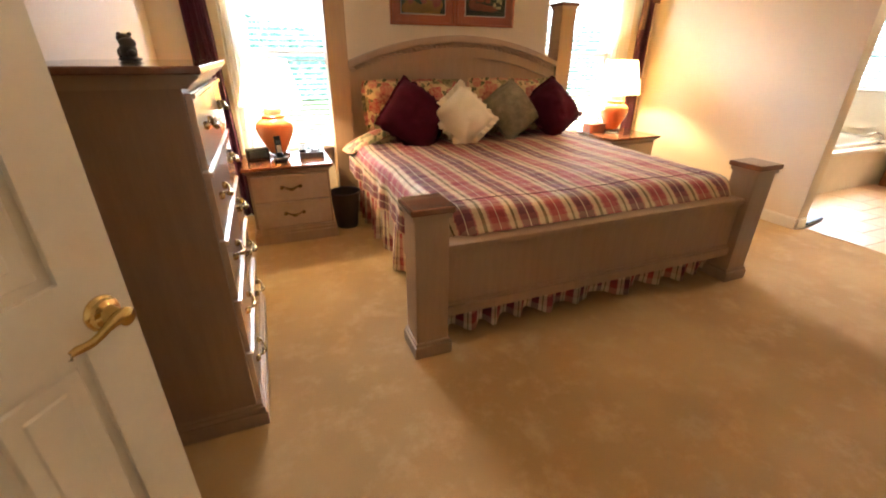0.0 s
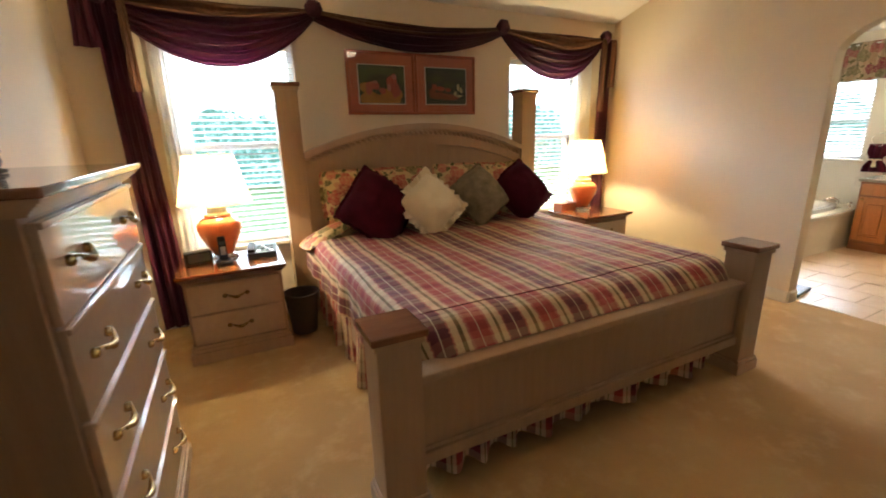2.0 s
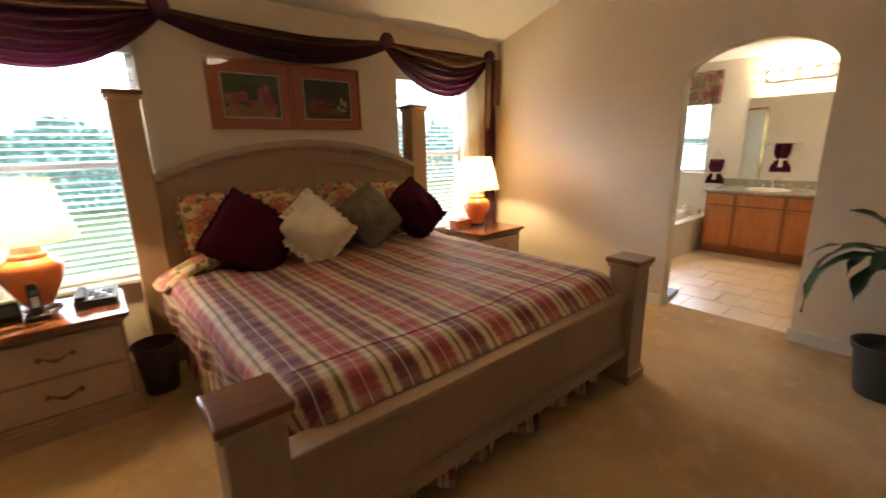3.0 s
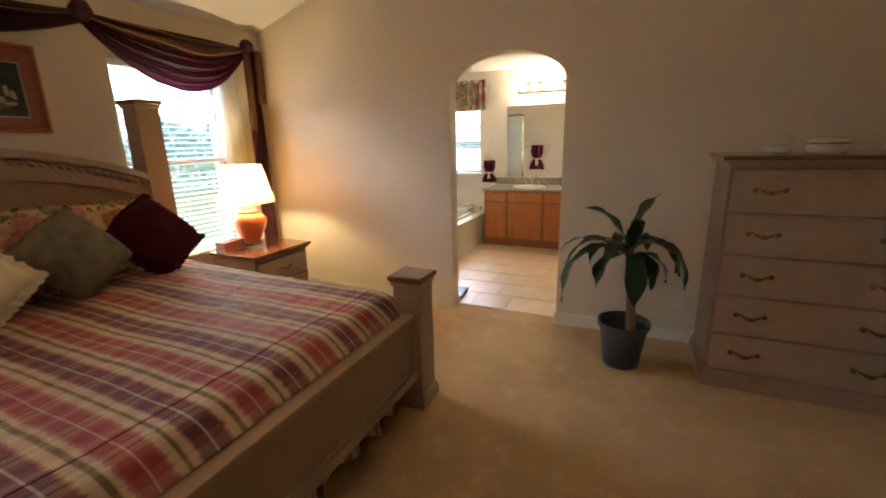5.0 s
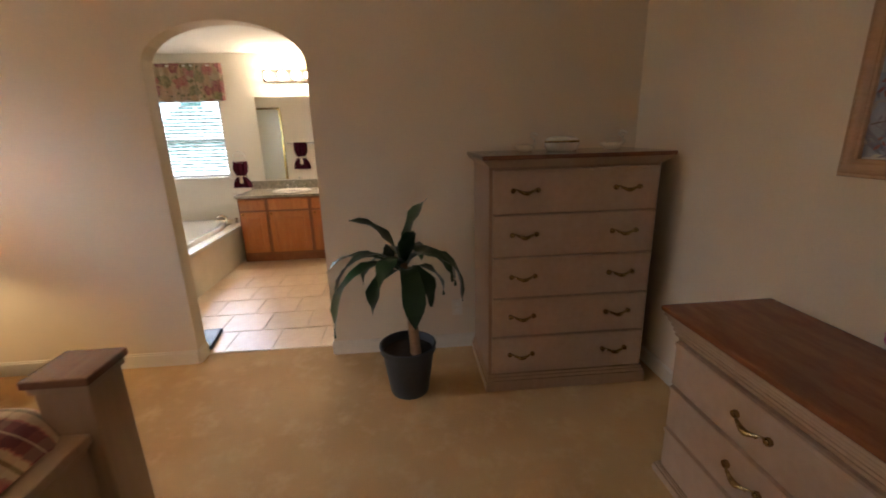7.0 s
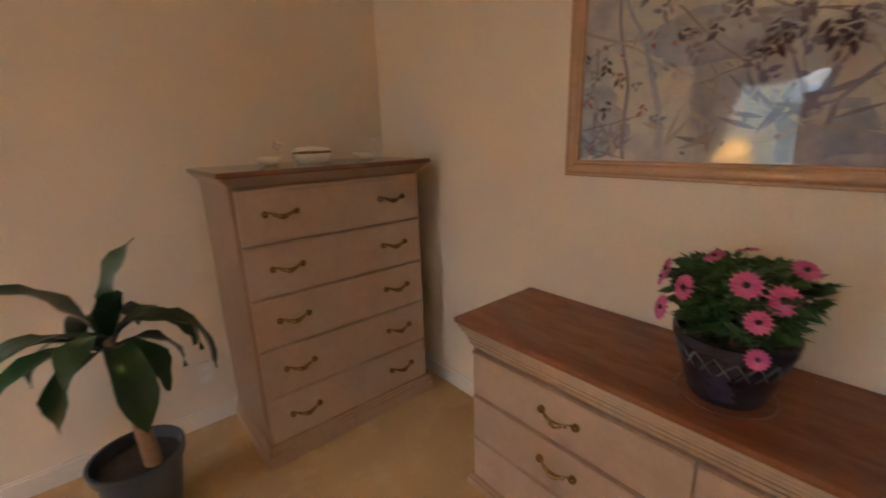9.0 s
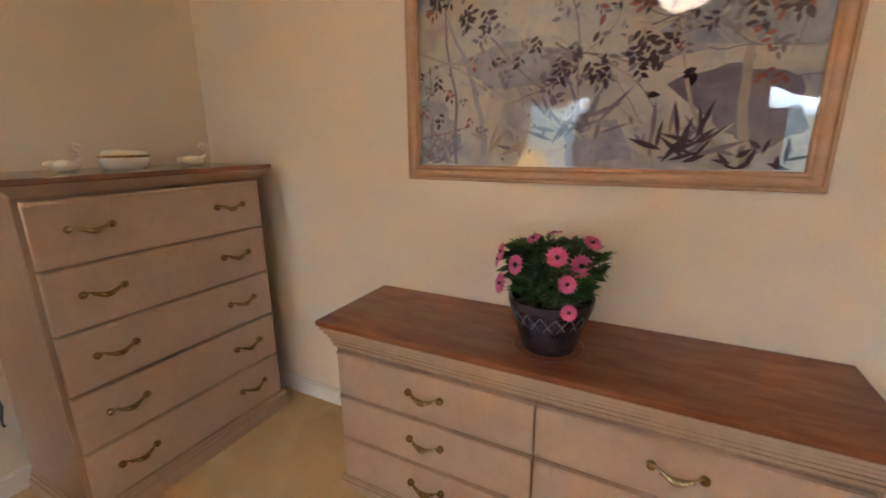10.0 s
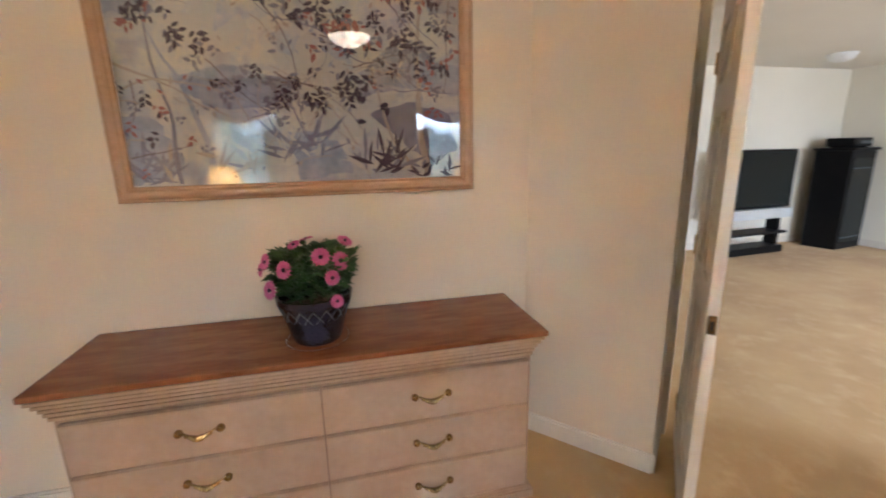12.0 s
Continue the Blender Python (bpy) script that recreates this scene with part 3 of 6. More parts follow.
def blind(x0, x1, z0, z1, y, tilt, group, pitch=0.042, m=None):
    """A horizontal blind: head rail, slats, bottom rail and cords."""
    b = thing("window_blind", "white slatted blind, lowered with open slats in the window", "blind", m if m is not None else pose(0, 0, 0), group)
    part("head_rail", box((x0, y - 0.025, z1 - 0.045), (x1, y + 0.025, z1), 0.004), VINYL, b)
    part("bottom_rail", box((x0, y - 0.022, z0), (x1, y + 0.022, z0 + 0.02), 0.004), VINYL, b)
    slat = sheet(1, 4, lambda u, v: (x0 + 0.004 + u * (x1 - x0 - 0.008), (v - 0.5) * 0.046, 0.004 * (1 - (2 * v - 1) ** 2)), thick=0.0015)
    first, z = None, z0 + 0.05
    while z < z1 - 0.06:
        if first is None:
            first = ob = part("slat", slat, SLAT, b)
        else:
            ob = new("slat", first.data)
            ob.parent = b
        ob.matrix_basis = pose(0, y, z, tilt, 0, 0)
        z += pitch
    for f in (0.2, 0.8):
        xc = x0 + f * (x1 - x0)
        part("ladder_cord", box((xc - 0.002, y - 0.026, z0), (xc + 0.002, y - 0.0245, z1)), VINYL, b)
    return b


for i, (a, b) in enumerate(WIN):
    window("window_%d" % (i + 1), a, b, SILL, HEAD, YN + 0.07)
    blind(a + 0.012, b - 0.012, SILL + 0.012, HEAD - 0.01, YN + 0.035, 10, "bedroom blinds")
bathw = pose(7.30, 3.5, 0, 0, 0, -90)
window("window_5", -0.45, 0.45, 0.98, 1.95, 0.06, bathw)
blind(-0.44, 0.44, 0.995, 1.94, 0.03, 24, "bathroom blind", m=bathw)
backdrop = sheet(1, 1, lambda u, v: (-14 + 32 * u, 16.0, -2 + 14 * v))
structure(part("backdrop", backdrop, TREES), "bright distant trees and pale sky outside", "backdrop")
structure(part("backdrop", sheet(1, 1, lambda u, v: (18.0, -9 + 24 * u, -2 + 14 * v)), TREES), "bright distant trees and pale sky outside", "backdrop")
structure(part("ground", box((-40, -40, -0.5), (40, 40, -0.12)), surf("lawn", (0.04, 0.09, 0.02), (0.08, 0.14, 0.035), 0.95, 3, 0.5)), "green lawn outside", "ground")

# ---- bedroom furniture ----
def handle_mesh(w=0.145):
    """A bat-wing brass pull with scrolled ends; lies in the xz plane, stands out towards -y."""
    pts, rad = [], []
    for k in range(17):
        u = (k / 16 * 2 - 1) * 0.86
        pts.append((u * w * 0.5, -0.009 - 0.020 * (1 - u * u), -0.011 * math.cos(u * math.pi * 1.15) - 0.001))
        rad.append(0.0036 + 0.0076 * max(0.0, math.cos(u * math.pi * 0.72)) ** 2)
    bm = tube(pts, rad, 8)
    for s in (-1, 1):
        scroll = lathe([(0, 0), (0.013, 0), (0.0145, 0.007), (0.0125, 0.014), (0.0085, 0.013), (0.006, 0.017), (0, 0.018)], 14)
        join(bm, turned(scroll, pose(s * w * 0.45, 0.0, 0.001, 90, 0, 0)))
        for q in (0.20, 0.26):
            join(bm, turned(lathe([(0, 0), (0.0055, 0.002), (0.0065, 0.006), (0.004, 0.010), (0, 0.011)], 8), pose(s * w * q, -0.018, -0.004 + 0.03 * (q - 0.2), 90, 0, 0)))
    return bm


handle_data = []


def add_handle(parent, m):
    if not handle_data:
        ob = part("handle", handle_mesh(), PULL, parent, "scrolled brass pull", True, m)
        handle_data.append(ob.data)
    else:
        ob = new("handle", handle_data[0])
        ob.parent, ob.matrix_basis = parent, m
        tagged(ob, "scrolled brass pull")
    return ob


def crown(w, d, z0, z1, steps, top_mat, parent, name_top="top"):
    """Stepped moulding under a top board; the back is flush at y = d."""
    n = len(steps)
    bm = empty_bm()
    for i, o in enumerate(steps):
        a, b = z0 + (z1 - 0.022 - z0) * i / n, z0 + (z1 - 0.022 - z0) * (i + 1) / n
        box((-w / 2 - o, -o, a), (w / 2 + o, d, b - 0.006), 0.004, bm)
        box((-w / 2 - o + 0.013, -o + 0.013, b - 0.006), (w / 2 + o - 0.013, d, b), 0, bm)
    part("crown_moulding", bm, WOOD, parent)
    o = steps[-1] + 0.010
    part(name_top, box((-w / 2 - o, -o, z1 - 0.022), (w / 2 + o, d, z1), 0.006, segments=3), top_mat, parent, "polished brown wood top")


def drawer_case(name, label, w, d, h, rows, cols, z_lo, z_hi, top_mat, m, group, handles=2, plinth=0.02, crown_steps=(0.004, 0.010, 0.018, 0.028, 0.036)):
    """A case of drawers: front at y = 0 facing -y, back at y = d, base at z = 0."""
    c = thing(name, label, "chest" if cols == 1 else "dresser", m, group)
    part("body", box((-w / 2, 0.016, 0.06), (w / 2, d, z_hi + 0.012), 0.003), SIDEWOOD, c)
    part("plinth", box((-w / 2 - plinth, -plinth, 0), (w / 2 + plinth, d, z_lo * 0.62), 0.004), WOOD, c)
    part("plinth_moulding", box((-w / 2 - plinth * 0.6, -plinth * 0.6, z_lo * 0.62), (w / 2 + plinth * 0.6, d, z_lo * 0.82), 0.005), WOOD, c)
    part("plinth_moulding", box((-w / 2 - plinth * 0.25, -plinth * 0.25, z_lo * 0.82), (w / 2 + plinth * 0.25, d, z_lo - 0.004), 0.003), WOOD, c)
    crown(w, d, z_hi + 0.012, h, crown_steps, top_mat, c)
    pitch = (z_hi - z_lo) / rows
    cw = (w - 0.03) / cols
    for r in range(rows):
        for k in range(cols):
            x0 = -w / 2 + 0.015 + k * cw + 0.003
            x1 = x0 + cw - 0.006
            z0, z1 = z_lo + r * pitch + 0.004, z_lo + (r + 1) * pitch - 0.004
            fr = box((x0, -0.004, z0), (x1, 0.016, z1), 0.004)
            box((x0 + 0.002, -0.013, z1 - 0.017), (x1 - 0.002, -0.001, z1 - 0.001), 0.005, fr)
            dr = part("drawer", fr, WOODH, c)
            xs = [(x0 + x1) / 2] if handles == 1 else [x0 + (x1 - x0) * 0.19, x0 + (x1 - x0) * 0.81]
            for x in xs:
                add_handle(dr, pose(x, -0.005, (z0 + z1) / 2 + 0.006))
    return c


CHEST = "tall bleached-wood chest of five drawers with brass pulls"
chest = drawer_case("chest_of_drawers", CHEST + " near the plant", 0.92, 0.50, 1.35, 5, 1, 0.105, 1.28, CAPWOOD, pose(3.755, -0.075, 0, 0, 0, -90), "tall chests")
chest_b = copy_thing(chest, pose(0.035, 2.15, 0, 0, 0, 90) @ Matrix.Diagonal((1, 1, 0.98, 1)))
tagged(chest_b, CHEST + " by the door")
dresser = drawer_case("long_dresser", "long bleached-wood dresser with six drawers and dark oak top", 1.64, 0.43, 0.778, 3, 2, 0.055, 0.650, TOPWOOD, pose(2.252, -0.238, 0, 0, 0, 180), "", 1, 0.016, (0.003, 0.009, 0.016, 0.026, 0.036))


def nightstand(m, label):
    n = drawer_case("nightstand", label, 0.58, 0.50, 0.60, 2, 1, 0.125, 0.535, TOPWOOD, m, "nightstands", 1, 0.022, (0.004, 0.012, 0.022))
    n["category"] = "nightstand"
    return n


NS1 = nightstand(pose(0.315, 3.53, 0, 0, 0, 0), "bleached-wood two-drawer nightstand with glossy brown top, telephone on it")
NS2 = copy_thing(NS1, pose(3.66, 3.58, 0, 0, 0, 0))
tagged(NS2, "bleached-wood two-drawer nightstand with glossy brown top, tissue box on it")

# ---- bed ----
BX, HALF = 1.935, 1.10
bed = thing("king_bed", "king-size bleached-wood four-post bed with arched carved headboard", "bed", pose(BX, 0, 0))


def bed_post(x, y, s, h, cap):
    bm = box((x - s / 2, y - s / 2, 0.07), (x + s / 2, y + s / 2, h - 0.035), 0.006)
    p = part("post", bm, WOOD, bed)
    b = empty_bm()
    box((x - s / 2 - 0.016, y - s / 2 - 0.016, 0), (x + s / 2 + 0.016, y + s / 2 + 0.016, 0.065), 0.006, b)
    box((x - s / 2 - 0.009, y - s / 2 - 0.009, 0.065), (x + s / 2 + 0.009, y + s / 2 + 0.009, 0.085), 0.006, b)
    part("base_block", b, WOOD, p)
    t = empty_bm()
    box((x - s / 2 - 0.010, y - s / 2 - 0.010, h - 0.055), (x + s / 2 + 0.010, y + s / 2 + 0.010, h - 0.030), 0.004, t)
    part("neck", t, WOOD, p)
    part("cap", box((x - s / 2 - cap, y - s / 2 - cap, h - 0.030), (x + s / 2 + cap, y + s / 2 + cap, h), 0.008, segments=3), CAPWOOD, p, "polished brown wood cap")


for s in (-1, 1):
    bed_post(-1.118 if s < 0 else 1.020, 1.915, 0.16, 0.772, 0.021)
    bed_post(s * (HALF + 0.005), 4.14, 0.165, 1.80, 0.02)
rail_l, rail_r = -1.036, 0.938
part("footboard", box((rail_l, 1.885, 0.22), (rail_r, 1.925, 0.53), 0.004), WOOD, bed)
part("foot_rail", box((rail_l, 1.86, 0.53), (rail_r, 1.962, 0.565), 0.008), WOOD, bed)
part("foot_base_rail", box((rail_l, 1.862, 0.180), (rail_r, 1.945, 0.232), 0.006), WOOD, bed)
part("rail_bead", box((rail_l, 1.876, 0.508), (rail_r, 1.884, 0.529), 0.003), WOOD, bed)
part("rail_bead", box((rail_l, 1.876, 0.233), (rail_r, 1.884, 0.250), 0.003), WOOD, bed)
for s in (-1, 1):
    part("side_rail", box((s * 0.99 - 0.02, 1.99, 0.17), (s * 0.99 + 0.02, 4.08, 0.40), 0.004), WOOD, bed)


def arch_z(x, base=1.285, rise=0.215):
    return base + rise * (1 - (x / 1.03) ** 2)


def arch_band(lo_off, hi_off, y0, y1, n=36):
    top = [(-1.02 + 2.04 * k / n, arch_z(-1.02 + 2.04 * k / n) + hi_off) for k in range(n + 1)]
    low = [(x, z - hi_off + lo_off) for x, z in top]
    return sheet_ring(top, low, y0, y1)


def sheet_ring(top, low, y0, y1):
    b = bmesh.new()
    n = len(top)
    v = [[b.verts.new((p[0], y, p[1])) for p in line] for line, y in ((top, y0), (low, y0), (low, y1), (top, y1))]
    for i in range(n - 1):
        for a, c in ((0, 1), (1, 2), (2, 3), (3, 0)):
            b.faces.new((v[a][i], v[a][i + 1], v[c][i + 1], v[c][i]))
    for i in (0, n - 1):
        b.faces.new((v[0][i], v[1][i], v[2][i], v[3][i]))
    return b


low_line = [(-1.02 + 2.04 * k / 36, 0.30) for k in range(37)]
part("headboard", sheet_ring([(x, arch_z(x) - 0.02) for x, z in low_line], low_line, 4.12, 4.17), WOOD, bed, "flat arched wood panel")
part("arch_rail", arch_band(-0.045, 0.0, 4.05, 4.18), WOODH, bed)
part("arch_rail", arch_band(-0.175, -0.105, 4.085, 4.125), WOOD, bed)
bead = empty_bm()
for k in range(44):
    x = -0.99 + 1.98 * k / 43
    slope = math.atan(-2 * 0.215 * x / 1.03 ** 2)
    b = bmesh.new()
    bmesh.ops.create_icosphere(b, subdivisions=1, radius=1)
    turned(b, pose(x, 4.080, arch_z(x) - 0.076, 0, -math.degrees(slope) + 32, 0) @ Matrix.Diagonal((0.030, 0.018, 0.016, 1)))
    join(bead, b)
part("carved_rope", bead, WOOD, bed, "carved rope moulding", True)
part("arch_rail", arch_band(-0.105, -0.045, 4.084, 4.125), WOOD, bed)
part("mattress", box((-0.90, 2.06, 0.30), (0.90, 4.07, 0.56), 0.05, segments=4), WHITE, bed)


def cover_top(x, y):
    """Height of the quilt over the mattress."""
    n = noise.noise(Vector((x * 2.2, y * 2.2, 0))) * 0.012 + noise.noise(Vector((x * 6, y * 6, 3))) * 0.006
    foot = max(0.0, 1 - (y - 1.925) / 0.17)
    return 0.67 + n * (1 - foot) - 0.098 * foot ** 2.2


def cover(u, v):
    """Cloth across the bed (u) from the foot (v=0) to the pillows (v=1); hangs at both sides."""
    y = 1.925 + v * 2.00
    s = (u - 0.5) * 2.62
    side = 1 if s > 0 else -1
    a, r = abs(s), 0.09
    free = min(1.0, v / 0.045)
    edge = 0.925 + 0.085 * free + 0.09 * v * v
    flat = edge - r
    top = cover_top(side * min(a, flat), y)
    if a < flat:
        x, z = a, top
    else:
        q = (a - flat) / r
        if q < math.pi / 2:
            x, z = flat + r * math.sin(q), top - r * (1 - math.cos(q))
        else:
            drop = (q - math.pi / 2) * r
            x, z = edge + 0.05 * drop + (0.012 * math.sin(y * 17) + 0.010 * math.sin(y * 29 + 1)) * min(1, drop / 0.12) * free, top - r - drop * (0.35 + 0.65 * free)
    return (side * x, y, z)


quilt = part("comforter", sheet(96, 84, cover, lambda u, v: ((u - 0.5) * 2.62 + 5.0, v * 1.93 + 3.0)), PLAID, None, "", True)
quilt.matrix_basis = pose(BX, 0, 0)
tagged(quilt, "red, cream and plum plaid comforter spread over the bed", "bedspread")
# Thin dark tubes paint the shade in the comforter's cross creases.
for v in (0.105, 0.93):
    line = [Vector(cover(0.15 + 0.70 * k / 60, v)) + Vector((0, 0, 0.001)) for k in range(61)]
    part("crease_line", tube(line, 0.0018, 6), BURG, quilt, "dark line painting a crease's shade", True)


def ruffle(x0, y0, x1, y1, z0, z1, amp=0.028):
    d = Vector((x1 - x0, y1 - y0, 0))
    length = d.length
    d.normalize()
    n = Vector((d.y, -d.x, 0))

    def at(u, v):
        s = u * length
        wave = (math.sin(s * 30 + 3.2 * math.sin(s * 3.7)) + 0.55 * math.sin(s * 13 + 1) + 0.3 * math.sin(s * 67)) * amp * (1 - v) ** 0.8
        p = Vector((x0, y0, 0)) + d * s + n * wave
        return (p.x, p.y, z0 + v * (z1 - z0) + 0.012 * (1 - v) * math.sin(s * 30 + 3.2 * math.sin(s * 3.7)))
    return sheet(int(length * 70), 6, at, lambda u, v: (u * length * 1.9, v * 0.4))


for pts in ((BX - 1.015, 2.03, BX - 1.015, 4.05), (BX + 1.015, 4.05, BX + 1.015, 2.03), (BX + 0.93, 1.965, BX - 0.98, 1.965)):
    sk = part("bed_skirt", ruffle(*pts, 0.022, 0.42), SKIRT, None, "", True)
    tagged(sk, "gathered red, cream and plum plaid dust ruffle under the bed", "bed skirt", "bed skirts")


def pillow(name, w, h, thick, m, material, label, group, frill=0.0, seed=0):
    """A stuffed pillow in the xz plane, with an optional wavy flange."""
    def side(sgn):
        def at(u, v):
            a, b = 2 * u - 1, 2 * v - 1
            k = (max(0.0, 1 - abs(a) ** 2.6) ** 0.55) * (max(0.0, 1 - abs(b) ** 2.6) ** 0.55)
            pinch = 1 - 0.07 * (a * a) * (b * b) - 0.055 * ((1 - a * a) * abs(b) ** 3 + (1 - b * b) * abs(a) ** 3)
            lump = 1 + 0.24 * noise.noise(Vector((a * 1.6 + seed, b * 1.6, sgn))) + 0.07 * noise.noise(Vector((a * 5 + seed, b * 5, sgn)))
            wander = 0.03 * w * noise.noise(Vector((a * 1.2, b * 1.2, seed * 3.1 + 5)))
            return (a * w / 2 * pinch + wander, sgn * (thick / 2 * k * lump + 0.004), b * h / 2 * pinch + wander)
        return at
    bm = sheet(22, 22, side(-1))
    join(bm, sheet(22, 22, side(1)))
    bmesh.ops.remove_doubles(bm, verts=bm.verts[:], dist=0.0005)
    p = part(name, bm, material, None, "", True, m)
    tagged(p, label, "pillow", group)
    if frill:
        rim = bmesh.new()
        n = 120
        ring = []
        for k in range(n):
            a = 2 * math.pi * k / n
            c, s = math.cos(a), math.sin(a)
            q = 1 / max(abs(c), abs(s))
            base = Vector(side(1)(0.5 + 0.5 * c * q, 0.5 + 0.5 * s * q))
            base.y = 0
            out = base * (1 + 2 * frill / w * (1 + 0.12 * math.sin(k * 2.1))) + Vector((0, 0.016 * math.sin(k * 1.35 + seed), 0))
            base *= 0.97
            ring.append((rim.verts.new(base), rim.verts.new(out)))
        for k in range(n):
            (a, b), (c, d) = ring[k], ring[(k + 1) % n]
            rim.faces.new((a, b, d, c))
        part("frill", rim, material, p, "", True)
    return p


def lean(x, y, z, tip, spin, yaw=0):
    return pose(x, y, z, -tip, 0, yaw) @ pose(0, 0, 0, 0, spin, 0)


for i, (x, yaw) in enumerate(((1.45, 2), (2.43, -2))):
    pillow("pillow_sham", 0.90, 0.50, 0.20, lean(x, 3.97, 0.90, 14, 0, yaw), FLORAL, "yellow floral pillow sham with frilled edge against the headboard", "floral shams", 0.03, i)
pillow("sleeping_pillow", 0.66, 0.44, 0.13, Matrix.Translation((1.09, 3.93, 0.69)) @ Matrix.Rotation(radians(-20), 4, "Y") @ pose(0, 0, 0, 84, 0, 6), FLORAL, "yellow floral pillow lying flat at the bed head", "floral shams", 0.0, 4)
pillow("pillow_sham", 0.68, 0.36, 0.16, lean(1.72, 3.86, 0.81, 24, -3), FLORAL, "smaller yellow floral sham propped before the others", "floral shams", 0.02, 7)
for x, y, z, mt, lab, fr, spin, size in ((1.36, 3.70, 0.88, BURG, "dark burgundy knitted throw pillow set on its corner", 0.022, 38, 0.49), (1.755, 3.60, 0.875, CREAMK, "cream knitted throw pillow with shaggy fringe", 0.045, 52, 0.40),
                                         (2.255, 3.69, 0.90, GREYK, "grey-green patterned throw pillow on its corner", 0.016, 58, 0.43), (2.73, 3.73, 0.89, BURG, "dark burgundy knitted throw pillow set on its corner", 0.022, 57, 0.46)):
    pillow("throw_pillow", size, size, 0.26, lean(x, y, z, 28, spin), mt, lab, "throw pillows", fr, x)

# ---- lamps ----
def table_lamp(m, label):
    t = thing("table_lamp", label, "lamp", m, "bedside lamps")
    part("foot", lathe([(0, 0), (0.085, 0), (0.088, 0.006), (0.080, 0.022), (0.06, 0.03), (0, 0.03)], 28), GLASS, t, "clear glass foot", True).visible_shadow = False
    part("body", lathe([(0.055, 0.028), (0.062, 0.04), (0.085, 0.09), (0.118, 0.16), (0.132, 0.21), (0.128, 0.245), (0.105, 0.275), (0.078, 0.29), (0.08, 0.305), (0.07, 0.312), (0.0, 0.315)], 36), ORANGE, t, "glossy orange ceramic vase body", True)
    # The neck's pale colour carries the light of the bulb above it.
    part("neck", lathe([(0.076, 0.313), (0.060, 0.322), (0.056, 0.345), (0.060, 0.362), (0.050, 0.366), (0.012, 0.368), (0.012, 0.42), (0, 0.42)], 28), CERAM, t, "ceramic neck, the bulb's light put into its pale colour", True)
    sh = bmesh.new()
    n = 48
    rows = [(0.215, 0.385), (0.213, 0.392), (0.178, 0.54), (0.142, 0.70), (0.140, 0.706)]
    rings = [[sh.verts.new((r * (1 + 0.008 * (k % 2)) * math.cos(2 * math.pi * k / n), r * (1 + 0.008 * (k % 2)) * math.sin(2 * math.pi * k / n), z)) for k in range(n)] for r, z in rows]
    for p, q in zip(rings, rings[1:]):
        for k in range(n):
            sh.faces.new((p[k], p[(k + 1) % n], q[(k + 1) % n], q[k]))
    part("shade", sh, SHADE, t, "cream pleated cloth shade, lit from inside", True)
    part("harp", tube([(0.0, 0, 0.42), (0.05, 0, 0.47), (0.055, 0, 0.60), (0, 0, 0.715)], 0.003, 6), BRASS, t, "", True)
    return t


table_lamp(pose(0.27, 3.90, 0.60) @ Matrix.Diagonal((1.08, 1.08, 1.005, 1)), "orange ceramic table lamp with lit cream shade beside the phone")
table_lamp(pose(3.68, 3.95, 0.60) @ Matrix.Diagonal((1.08, 1.08, 1.005, 1)), "orange ceramic table lamp with lit cream shade by the tissue box")
cl = thing("ceiling_lamp", "hanging glass bowl ceiling lamp, lit, under the ridge", "ceiling lamp", pose(1.95, 1.84, 0))
part("bowl", lathe([(0, 2.43), (0.09, 2.44), (0.16, 2.475), (0.185, 2.51), (0.19, 2.52)], 32), BOWL, cl, "frosted glass bowl", True)
part("stem", tube([(0, 0, 2.65), (0, 0, 3.20)], 0.012, 10), BRASS, cl)
part("canopy", lathe([(0, 3.165), (0.05, 3.17), (0.065, 3.20), (0.065, 3.225), (0, 3.225)], 24), BRASS, cl, "", True)
for k in range(3):
    a = k * 2.094
    part("arm", tube([(0.185 * math.cos(a), 0.185 * math.sin(a), 2.52), (0.02 * math.cos(a), 0.02 * math.sin(a), 2.67)], 0.005, 6), BRASS, cl)

# ---- drapery ----
drape = thing("window_swag", "burgundy and taupe swagged scarf drapery over the windows", "curtain", pose(0, YN, 0))


def swag(x0, z0, x1, z1, top_sag, low_sag, v0, v1, off, folds, seed):
    def at(u, v):
        vv = v0 + v * (v1 - v0)
        bow = 4 * u * (1 - u)
        gather = 0.10 + 0.90 * bow ** 0.75
        z = z0 + (z1 - z0) * u - (top_sag + (low_sag - top_sag) * vv) * bow - 0.075 * vv * (1 - bow)
        y = -off - 0.045 * bow - (0.020 * math.sin(vv * folds * 2 * math.pi + seed + 2.6 * noise.noise(Vector((u * 2.5, seed, vv * 3)))) + 0.011 * math.sin(vv * folds * 4.7 + 4 * u + 3 * noise.noise(Vector((u * 4, vv * 5, seed + 7))))) * gather - 0.05 * math.sin(vv * math.pi) * gather
        return (x0 + (x1 - x0) * u, y, z)
    return sheet(56, 72, at)


